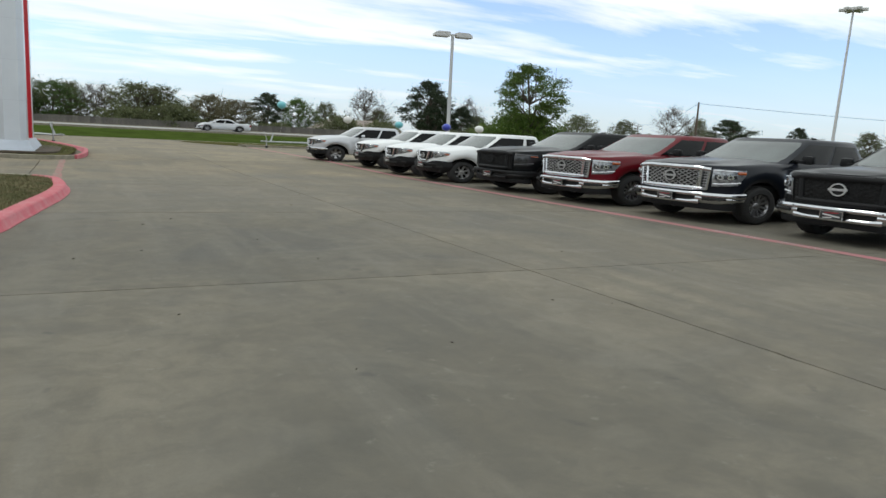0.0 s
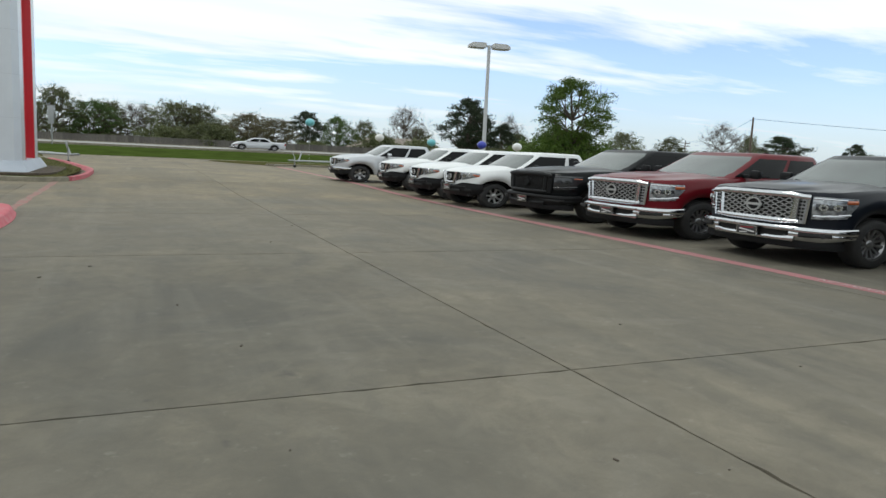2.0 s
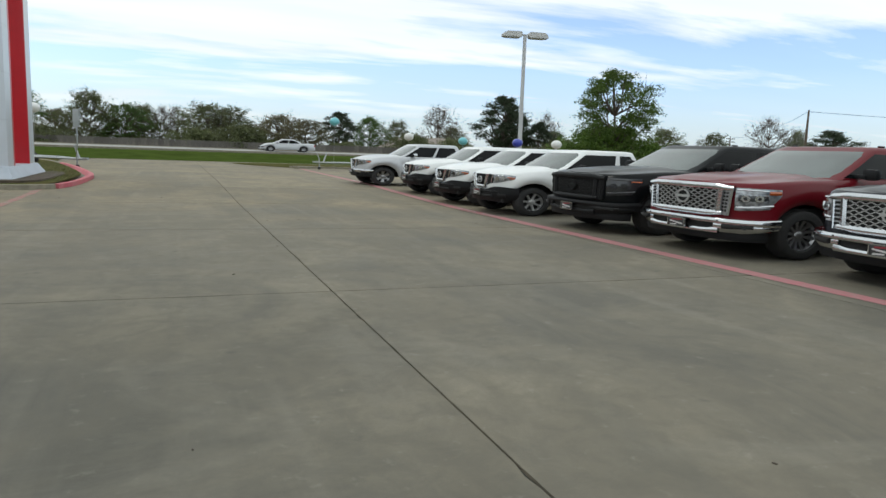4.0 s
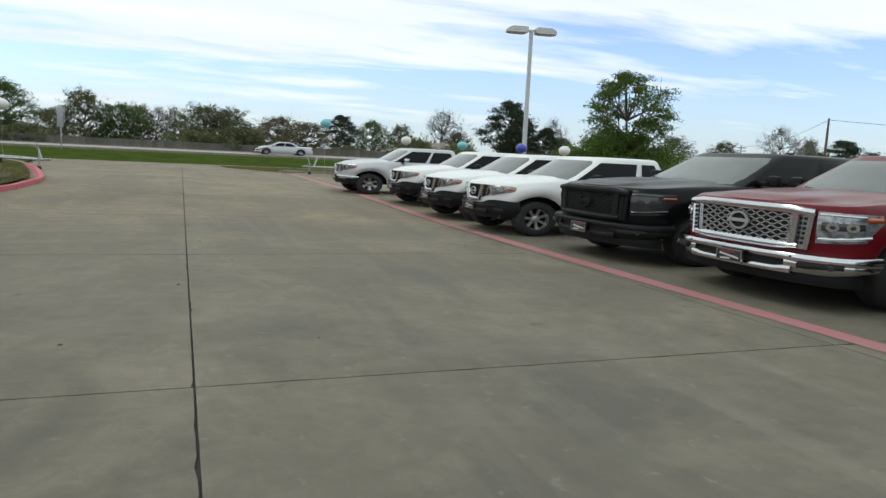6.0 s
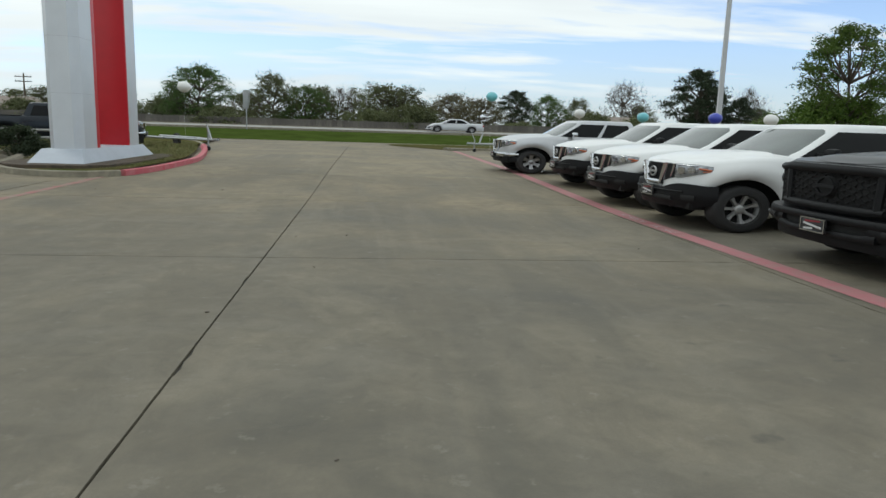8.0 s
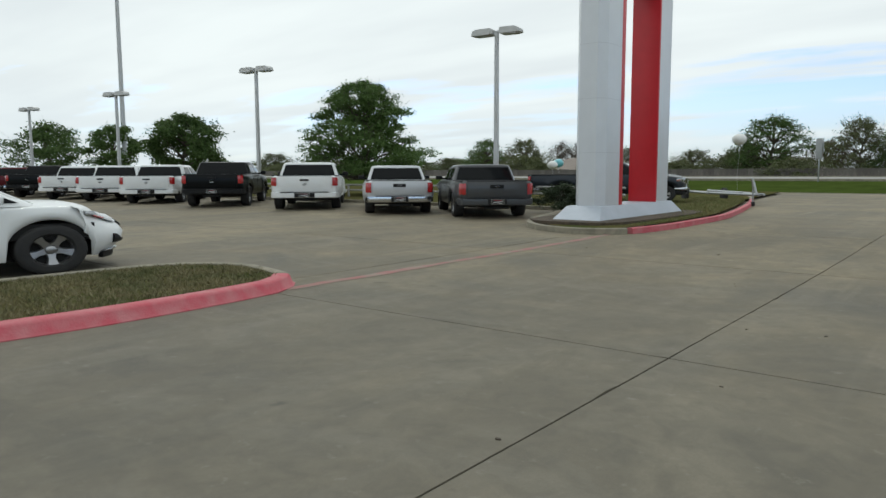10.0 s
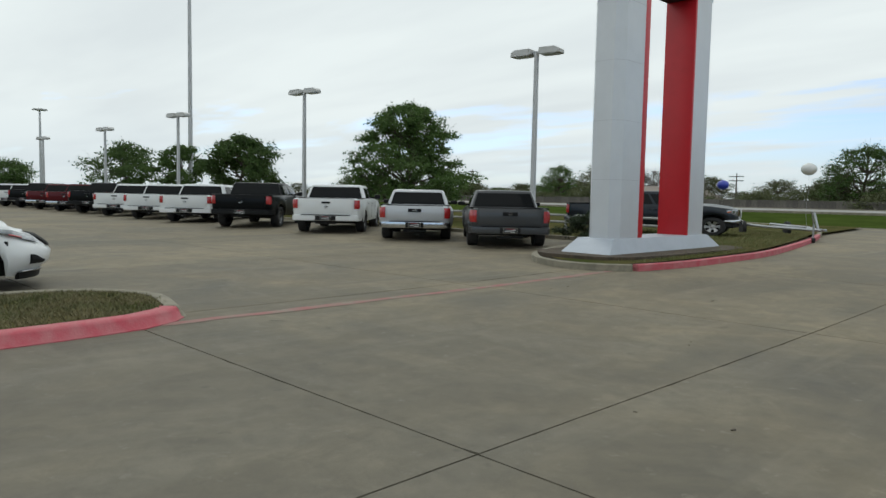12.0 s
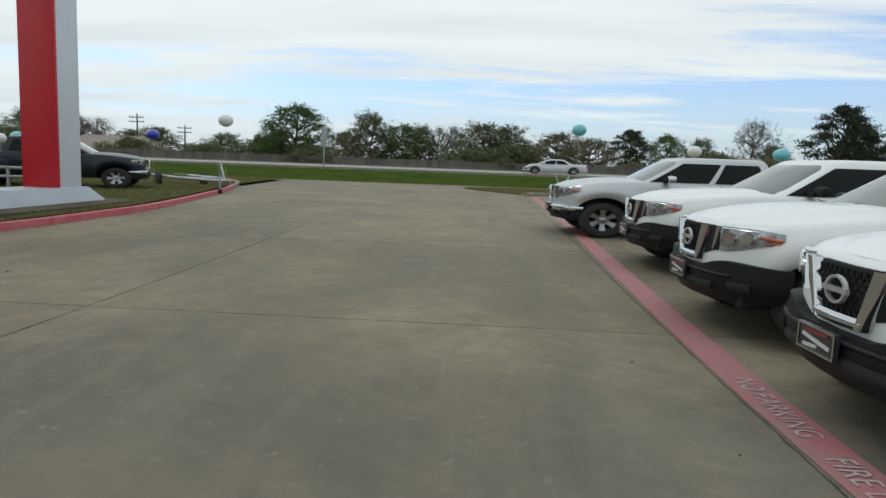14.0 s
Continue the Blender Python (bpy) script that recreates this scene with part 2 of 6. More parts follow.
M_FENCE = mat("fence_board", (0.17, 0.15, 0.135), 0.9, color2=(0.10, 0.09, 0.085), scale=3, amount=0.9, bump=0.4, stretch=(4, 4, 0.5), rand=0.18)
M_BARK = mat("bark", (0.11, 0.09, 0.07), 0.95, color2=(0.055, 0.045, 0.036), scale=8, amount=0.9, bump=0.9, bump_scale=18, stretch=(2, 2, 0.5))
M_GALV = mat("galvanised_steel", (0.42, 0.43, 0.44), 0.42, 0.75, color2=(0.3, 0.31, 0.32), scale=9, amount=0.7)
M_RAIL = mat("rail_steel", (0.36, 0.36, 0.35), 0.6, 0.4, color2=(0.26, 0.25, 0.24), scale=6)
M_TYRE = mat("tyre_rubber", (0.018, 0.018, 0.019), 0.82, color2=(0.03, 0.028, 0.026), scale=12, bump=0.3, bump_scale=60)
M_PLASTIC = mat("black_plastic", (0.012, 0.0125, 0.0135), 0.5, color2=(0.015, 0.015, 0.016), spec=0.14, scale=14, bump=0.1, bump_scale=120)
M_UNDER = mat("underbody", (0.010, 0.010, 0.010), 0.9)
M_CHROME = mat("chrome", (0.60, 0.61, 0.63), 0.12, 1.0, color2=(0.50, 0.51, 0.53), scale=4, amount=0.4)
M_ALLOY = mat("alloy_rim", (0.36, 0.36, 0.37), 0.3, 0.85, color2=(0.25, 0.25, 0.26), scale=6)
M_STEELRIM = mat("steel_rim", (0.50, 0.50, 0.50), 0.36, 0.6, color2=(0.36, 0.36, 0.36), scale=6)
M_DARKRIM = mat("dark_rim", (0.03, 0.03, 0.032), 0.35, 0.5)
M_GLASS = mat("tinted_glass", (0.006, 0.007, 0.008), 0.03, color2=(0.010, 0.011, 0.011), scale=2, spec=0.14)
M_SCREEN = mat("windscreen_glass", (0.062, 0.082, 0.076), 0.02, color2=(0.020, 0.028, 0.026), scale=1.6, amount=0.9, spec=0.95)
M_LAMPGLASS = mat("headlamp_lens", (0.42, 0.44, 0.46), 0.12, 0.45, color2=(0.10, 0.105, 0.115), scale=13, amount=1.0, coat=1.0)
M_LAMPDARK = mat("smoked_headlamp", (0.045, 0.048, 0.052), 0.1, 0.3, color2=(0.02, 0.02, 0.023), scale=5, amount=0.6, coat=0.5)
M_AMBER = mat("amber_lens", (0.40, 0.085, 0.02), 0.15, color2=(0.26, 0.05, 0.015), scale=20, coat=1.0)
M_TAIL = mat("red_tail_lens", (0.42, 0.018, 0.02), 0.15, color2=(0.28, 0.01, 0.012), scale=18, amount=0.8, coat=1.0)
M_PLATE_W = mat("plate_white", (0.55, 0.55, 0.55), 0.4)
M_PLATE_R = mat("plate_red", (0.22, 0.02, 0.03), 0.4)
M_PLATE_K = mat("plate_black", (0.03, 0.03, 0.032), 0.4)


def paint(name, color, flake=0.0, rough=0.32, coat=0.34):
    return mat(name, color, rough, flake, color2=[v * 0.86 for v in color], scale=1.2, amount=0.5, coat=coat, spec=0.08)


P_WHITE = paint("white_paint", (0.74, 0.75, 0.75))
P_SILVER = paint("silver_paint", (0.52, 0.53, 0.55), 0.35)
P_GRAY = paint("gunmetal_paint", (0.075, 0.077, 0.08), 0.4)
P_BLACK = paint("black_paint", (0.004, 0.005, 0.006), coat=0.14)
P_NAVY = paint("midnight_paint", (0.008, 0.010, 0.015), 0.1, coat=0.24)
P_RED = paint("dark_red_paint", (0.115, 0.006, 0.011), 0.0, coat=0.26)
P_MAROON = paint("maroon_paint", (0.085, 0.009, 0.013), 0.3)
P_BRONZE = paint("dark_slate_paint", (0.022, 0.027, 0.034), 0.4)


# ---------------------------------------------------------------- mesh tools
def mesh_of(name, bm, material, smooth=None):
    me = bpy.data.meshes.new(name)
    bmesh.ops.recalc_face_normals(bm, faces=bm.faces)
    bm.to_mesh(me)
    bm.free()
    for m in (material if isinstance(material, (list, tuple)) else [material]):
        me.materials.append(m)
    if smooth is not None:
        me.polygons.foreach_set("use_smooth", [True] * len(me.polygons))
        me.set_sharp_from_angle(angle=radians(smooth))
    return me


def part(name, bm, material, parent, label="", smooth=35):
    ob = new(name, mesh_of(name, bm, material, smooth))
    ob.parent = parent
    if label:
        tagged(ob, label)
    return ob


def solid(name, bm, material, label="", category="", kind="", group="", smooth=35):
    return tagged(new(name, mesh_of(name, bm, material, smooth)), label, category, group, kind)


def root(name, m, label, category, group="", scale=(1, 1, 1)):
    ob = new(name)
    ob.empty_display_size = 0.2
    ob.matrix_world = m @ Matrix.Diagonal((*scale, 1))
    return tagged(ob, label, category, group)


def box(bm, c, s, bevel=0.0, rz=0.0, rx=0.0, ry=0.0):
    r = bmesh.ops.create_cube(bm, size=1.0, matrix=pose(*c, rx, ry, rz) @ Matrix.Diagonal((*s, 1)))
    if bevel:
        vs = set(r["verts"])
        es = [e for e in bm.edges if e.verts[0] in vs and e.verts[1] in vs]
        bmesh.ops.bevel(bm, geom=es, offset=bevel, segments=2, affect="EDGES", profile=0.6)


def rod(bm, p0, p1, r0, r1=None, n=10, cap=True):
    p0, p1 = Vector(p0), Vector(p1)
    r1 = r0 if r1 is None else r1
    d = (p1 - p0).normalized()
    a = d.orthogonal().normalized()
    b = d.cross(a)
    rings = []
    for p, r in ((p0, r0), (p1, r1)):
        rings.append([bm.verts.new(p + (a * math.cos(2 * math.pi * i / n) + b * math.sin(2 * math.pi * i / n)) * r) for i in range(n)])
    for i in range(n):
        bm.faces.new((rings[0][i], rings[0][(i + 1) % n], rings[1][(i + 1) % n], rings[1][i]))
    if cap:
        bm.faces.new(rings[0][::-1])
        bm.faces.new(rings[1])


def sheet(bm, rows, loop=False):
    """A grid of quads through rows of points."""
    vs = [[bm.verts.new(p) for p in row] for row in rows]
    k = len(vs[0])
    for a, b in zip(vs[:-1], vs[1:]):
        for i in range(k if loop else k - 1):
            j = (i + 1) % k
            quad = (a[i], a[j], b[j], b[i])
            if len({v.co.to_tuple(5) for v in quad}) >= 3:
                bm.faces.new(quad)
    return vs


def lathe(bm, profile, n=28):
    """profile: (radius, along) pairs, turned about the y axis."""
    rows = []
    for r, a in profile:
        rows.append([Vector((r * math.cos(2 * math.pi * i / n), a, r * math.sin(2 * math.pi * i / n))) for i in range(n)])
    sheet(bm, rows, True)


def prism(bm, pts, z0, z1):
    lo = [bm.verts.new((x, y, z0)) for x, y in pts]
    hi = [bm.verts.new((x, y, z1)) for x, y in pts]
    n = len(pts)
    for i in range(n):
        bm.faces.new((lo[i], lo[(i + 1) % n], hi[(i + 1) % n], hi[i]))
    bm.faces.new(hi)
    bm.faces.new(lo[::-1])


def smoothstep(a, b, v):
    t = min(1, max(0, (v - a) / (b - a)))
    return t * t * (3 - 2 * t)


def gz(y):
    """Height of the lot: it rises a little towards the street."""
    return 0.10 * smoothstep(9, 21, y)


# ---------------------------------------------------------------- ground
SH, SV = 1.155, 0.87      # scale of the site across and up
LANE_W = 0.265


def lane_x(y):
    """Centre of the fire lane stripe, which runs a little askew to the joints."""
    return 5.19 + 0.022 * max(0.0, 8.5 - y) + 0.0125 * max(0.0, y - 9.5)
LOT_Y1 = 45.6


def strip_mesh(bm, x0, x1, ys, zf):
    sheet(bm, [[(x0, y, zf(y)), (x1, y, zf(y))] for y in ys])


def terrain(y):
    """The verge rises from the lot to the street and falls a little behind it."""
    return 0.1 - 0.06 + 0.62 * smoothstep(46.5, 57, y) - 0.45 * smoothstep(69, 78, y)


bm = bmesh.new()
xs = [-1500, -400, -160, -80, -40, -20, 0, 20, 40, 80, 160, 400, 1500]
ys = [-600, -200, -60, -20, 0, 9, 12, 15, 18, 21, 30, 44.9]
sheet(bm, [[(x, y, gz(y) - 0.09) for x in xs] for y in ys])
ys2 = [44.9, 46, 47.5, 49, 51, 53, 55, 57, 58.4, 69, 71, 74, 78, 90, 140, 300, 1500]
sheet(bm, [[(x, y, terrain(y)) for x in xs] for y in ys2])
solid("ground", bm, M_GRASS, "green grass verge rising to the street and far ground", "ground", "structure")

bm = bmesh.new()
strip_mesh(bm, -900, 900, [58.4, 60, 69], lambda y: terrain(58.2) + 0.05 + 0.018 * (y - 58.4))
solid("road", bm, M_ROAD, "pale concrete highway beyond the grass verge", "road", "structure")
bm = bmesh.new()
box(bm, (0, 58.25, terrain(58.2)), (1800, 0.3, 0.34), 0.02)
box(bm, (0, 69.2, terrain(58.2) + 0.15), (1800, 0.3, 0.34), 0.02)
solid("road_kerb", bm, M_KERB, "pale concrete kerb along the highway", "kerb", "structure")

# concrete lot: a dark bed under separate slabs, the joints left open
X_EDGES = [5.28 * k if k != 1 else 5.045 for k in range(-17, 11)]
Y_EDGES = [5.28 * k for k in range(-6, 9)] + [LOT_Y1]
bm = bmesh.new()
strip_mesh(bm, X_EDGES[0], X_EDGES[-1], [Y_EDGES[0], 0, 9, 12, 15, 18, 21, LOT_Y1], lambda y: gz(y) - 0.022)
pavement = solid("pavement", bm, M_JOINT, "worn concrete parking lot with open joints", "pavement", "structure")


def slab_mesh(x0, x1, y0, y1):
    b = bmesh.new()
    g, c = 0.006, 0.008
    if x0 > -6 and x1 < 11 and y0 > -12 and y1 < 17:
        # near slabs: ragged, chipped edges
        n = 44
        rnd = random.Random(x0 * 31 + y0)
        chip = [[0.003 * rnd.random() + (rnd.uniform(0.006, 0.016) if rnd.random() < 0.07 else 0) for _ in range(n + 1)] for _ in range(4)]
        rows = []
        for j in range(-1, n + 2):
            jj = min(n, max(0, j))
            row = []
            for i in range(-1, n + 2):
                ii = min(n, max(0, i))
                fx, fy = ii / n, jj / n
                x, y = x0 + g + (x1 - x0 - 2 * g) * fx, y0 + g + (y1 - y0 - 2 * g) * fy
                drop = 0.0
                if ii == 0:
                    x += chip[0][jj]
                if ii == n:
                    x -= chip[1][jj]
                if jj == 0:
                    y += chip[2][ii]
                if jj == n:
                    y -= chip[3][ii]
                if ii in (0, n) or jj in (0, n):
                    drop = 0.003
                if i in (-1, n + 1) or j in (-1, n + 1):
                    drop = 0.03
                row.append((x, y, gz(y) - drop))
            rows.append(row)
        sheet(b, rows)
        return b
    ny = 5 if 3 < y1 and y0 < 22 else 2
    rows = []
    yy = [y0 + g, y0 + g + c] + [y0 + (y1 - y0) * i / ny for i in range(1, ny)] + [y1 - g - c, y1 - g]
    for i, y in enumerate(yy):
        edge = i in (0, len(yy) - 1)
        row = []
        for j, x in enumerate((x0 + g, x0 + g + c, x1 - g - c, x1 - g)):
            drop = 0.006 if edge or j in (0, 3) else 0.0
            row.append((x, y, gz(y) - drop))
        rows.append(row)
    sheet(b, rows)
    rim = [(x0 + g, y0 + g), (x1 - g, y0 + g), (x1 - g, y1 - g), (x0 + g, y1 - g), (x0 + g, y0 + g)]
    sheet(b, [[(x, y, gz(y) - 0.006) for x, y in rim], [(x, y, gz(y) - 0.03) for x, y in rim]])
    return b


SLABS = [(x0, x1, y0, y1) for x0, x1 in zip(X_EDGES[:-1], X_EDGES[1:]) for y0, y1 in zip(Y_EDGES[:-1], Y_EDGES[1:])]


# painted fire lane and its lettering
def flat_strip(name, x0, x1, y0, y1, m, label, wob=0.012, lift=0.004, n=60, follow=False):
    b = bmesh.new()
    rows = []
    for i in range(n + 1):
        y = y0 + (y1 - y0) * i / n
        k = lane_x(y) if follow else 0.0
        a = k + x0 + wob * noise.noise((y * 1.7, x0, 0))
        c = k + x1 + wob * noise.noise((y * 1.9, x1, 5))
        rows.append([(a, y, gz(y) + lift), (c, y, gz(y) + lift)])
    sheet(b, rows)
    return solid(name, b, m, label, "road marking", "structure")


lane = flat_strip("fire_lane_marking", -LANE_W / 2, LANE_W / 2, -12.0, 34.5, M_LANE, "faded pink-red fire lane stripe on concrete", follow=True)
flat_strip("lane_marking", -4.77, -4.60, 5.5, 14.1, M_LANE_OLD, "worn faded red stripe across the drive opening", 0.05)


def lettering(text, x, y, size, rz, m, stretch=1.0):
    cu = bpy.data.curves.new("letters", "FONT")
    cu.body, cu.size, cu.align_x, cu.align_y = text, size, "CENTER", "CENTER"
    ob = bpy.data.objects.new("letters", cu)
    scene.collection.objects.link(ob)
    dg = bpy.context.evaluated_depsgraph_get()
    me = bpy.data.meshes.new_from_object(ob.evaluated_get(dg))
    bpy.data.objects.remove(ob)
    me.materials.clear()
    me.materials.append(m)
    t = new("lettering", me)
    t.matrix_world = pose(x, y, gz(y) + 0.009, 0, 0, rz) @ Matrix.Diagonal((stretch, 1, 1, 1))
    return tagged(t, "worn white stencilled words on the red stripe", "lettering", kind="structure")


for y in (8.85, 21.0, -3.4):
    lettering("NO PARKING", lane_x(y), y, 0.2, -90, M_LETTER, 0.85)
    lettering("FIRE LANE", lane_x(y), y - 1.15, 0.2, -90, M_LETTER, 0.85)


# kerbs: one swept section along a plan line
def smooth_line(pts, step=0.25):
    out = []
    p = [Vector(q) for q in pts]
    for i in range(len(p) - 1):
        a, b, c, d = p[max(i - 1, 0)], p[i], p[i + 1], p[min(i + 2, len(p) - 1)]
        n = max(2, int((c - b).length / step))
        for k in range(n):
            t = k / n
            out.append(0.5 * ((2 * b) + (c - a) * t + (2 * a - 5 * b + 4 * c - d) * t * t + (3 * b - a - 3 * c + d) * t ** 3))
    out.append(p[-1])
    return out


def kerb(name, pts, m, label, inward=1, height=0.13, width=0.20):
    line = smooth_line(pts)
    b = bmesh.new()
    rows = []
    for i, p in enumerate(line):
        t = (line[min(i + 1, len(line) - 1)] - line[max(i - 1, 0)]).normalized()
        nrm = Vector((-t.y, t.x)) * inward
        z = gz(p.y)
        sec = [(-0.03, -0.02), (-0.028, 0.010), (0.0, 0.022), (0.035, height - 0.03), (0.055, height - 0.008), (0.085, height), (width - 0.02, height), (width, height - 0.012), (width + 0.005, -0.02)]
        rows.append([(p.x + nrm.x * s, p.y + nrm.y * s, z + h) for s, h in sec])
    sheet(b, rows)
    b.faces.new([v for v in list(b.verts)[:9]])
    b.faces.new([v for v in list(b.verts)[-9:]])
    return solid(name, b, m, label, "kerb", "structure", smooth=50)


ISLAND = [(-6.2, -3.55), (-5.55, -3.0), (-5.1, -2.1), (-4.92, -1.0), (-4.72, 0.4), (-4.50, 2.0), (-4.41, 3.6), (-4.58, 5.3), (-5.15, 5.95), (-6.1, 6.15), (-6.8, 5.9), (-7.25, 5.3), (-7.4, 4.2), (-7.45, 0.0), (-7.0, -3.2), (-6.2, -3.55)]
SIGN_KERB = [(-9.2, 20.9), (-8.3, 18.5), (-7.7, 16.45), (-7.15, 15.2), (-6.45, 14.42), (-5.68, 14.08), (-5.0, 14.12), (-4.48, 14.5), (-4.21, 15.9), (-4.12, 17.75), (-4.15, 19.8), (-4.54, 22.3), (-5.17, 25.6), (-5.82, 28.6), (-6.55, 31.5), (-8.2, 36.6), (-11.5, 42.0), (-15, 45.2)]
kerb("kerb_island", ISLAND[:8] + [(-4.98, 5.86)], M_PINK, "pink-red painted concrete kerb round the grass island", 1, width=0.25)
kerb("kerb_island_back", [(-4.98, 5.86)] + ISLAND[8:], M_KERB, "bare concrete kerb round the grass island", 1)
kerb("kerb_sign_end", SIGN_KERB[:8], M_KERB, "bare concrete kerb at the sign bed", -1)
kerb("kerb_sign", SIGN_KERB[7:15], M_PINK, "pink-red painted concrete kerb along the drive", -1)
kerb("kerb_drive", SIGN_KERB[14:], M_KERB, "pale concrete kerb at the drive entrance", -1)
kerb("kerb_row_front", [(-95, 23.2), (-60, 22.4), (-30, 21.6), (-14, 21.2), (-9.2, 20.9)], M_KERB, "bare concrete kerb in front of parked trucks", -1)
kerb("kerb_lot_end", [(5.2, 34.9), (6.2, 35.9), (8.0, 36.3), (40, 36.6)], M_KERB, "low concrete kerb at the end of the row", -1)
kerb("kerb_street", [(-11.5, 45.5), (-4, 45.7), (20, 45.75), (46, 45.75)], M_KERB, "pale concrete lip where the lot meets the verge", -1, 0.03, 0.35)


def bed(name, line, lift, m, label, step=0.25):
    pts = smooth_line(line, 0.4)
    b = bmesh.new()
    vs = [b.verts.new((p.x, p.y, gz(p.y) + lift)) for p in pts]
    f = b.faces.new(vs)
    bmesh.ops.triangulate(b, faces=[f])
    bmesh.ops.subdivide_edges(b, edges=[e for e in b.edges if e.calc_length() > 1.2], cuts=2, use_grid_fill=True)
    for v in b.verts:
        v.co.z = gz(v.co.y) + lift + 0.008 * noise.noise(v.co * 0.4)
    return solid(name, b, m, label, "grass", "structure", smooth=180)


ISL_IN = [(-6.2, -3.36), (-5.68, -2.86), (-5.3, -2.03), (-5.12, -0.95), (-4.94, 0.42), (-4.72, 2.0), (-4.63, 3.6), (-4.78, 5.2), (-5.26, 5.76), (-6.1, 5.96), (-6.7, 5.73), (-7.08, 5.2), (-7.22, 4.2), (-7.27, 0.0), (-6.86, -3.05), (-6.2, -3.36)]
bed("lawn_island", ISL_IN, 0.105, M_DRYGRASS, "dry yellow-green turf inside the kerbed island")
SIGN_IN = [(-9.05, 21.05), (-8.12, 18.58), (-7.53, 16.54), (-7.0, 15.32), (-6.36, 14.6), (-5.65, 14.26), (-5.08, 14.3), (-4.65, 14.6), (-4.4, 15.93), (-4.31, 17.77), (-4.34, 19.8), (-4.73, 22.35), (-5.36, 25.65), (-6.0, 28.65), (-6.74, 31.55), (-8.4, 36.65), (-11.7, 42.0), (-15, 45.0), (-95, 45.2), (-95, 23.4), (-60, 22.6), (-30, 21.8), (-14, 21.4), (-9.05, 21.05)]
bed("lawn_sign", SIGN_IN, 0.105, M_DRYGRASS, "dull green and brown lawn round the pylon sign")
bed("lawn_row_end", [(5.3, 35.15), (6.3, 36.1), (8.0, 36.5), (46, 36.8), (46, 45.6), (5.3, 45.6), (5.3, 35.15)], 0.02, M_DRYGRASS, "dull lawn at the end of the truck row")


def tufts(name, count, region, m, label, h=0.05, lift=0.105):
    """Many blades as crossed slivers in one mesh."""
    rnd = random.Random(name)
    verts, faces = [], []
    while len(faces) < count:
        x, y = rnd.uniform(region[0], region[1]), rnd.uniform(region[2], region[3])
        if not region[4](x, y):
            continue
        z = gz(y) + lift - 0.01
        a, hh, w = rnd.uniform(0, 6.28), h * rnd.uniform(0.4, 1.3), rnd.uniform(0.006, 0.014)
        lx, ly = rnd.gauss(0, 0.5) * hh, rnd.gauss(0, 0.5) * hh
        k = len(verts)
        verts += [(x - w * math.cos(a), y - w * math.sin(a), z), (x + w * math.cos(a), y + w * math.sin(a), z), (x + lx, y + ly, z + hh)]
        faces.append((k, k + 1, k + 2))
    me = bpy.data.meshes.new(name)
    me.from_pydata(verts, [], faces)
    me.materials.append(m)
    return tagged(new(name, me), label, "grass", kind="stuff")


def in_line(line):
    p = [(q.x, q.y) for q in smooth_line(line, 0.5)]

    def inside(x, y):
        c = False
        for (x0, y0), (x1, y1) in zip(p, p[1:] + p[:1]):
            if (y0 > y) != (y1 > y) and x < (x1 - x0) * (y - y0) / (y1 - y0) + x0:
                c = not c
        return c
    return inside


tufts("turf_island", 26000, (-7.4, -4.7, -3.4, 6.0, in_line(ISL_IN)), M_BLADE_DRY, "short dry grass blades on the island", 0.05)
tufts("turf_sign", 22000, (-14, -4.3, 15, 34, in_line(SIGN_IN)), M_BLADE, "short dull grass blades by the sign", 0.06)


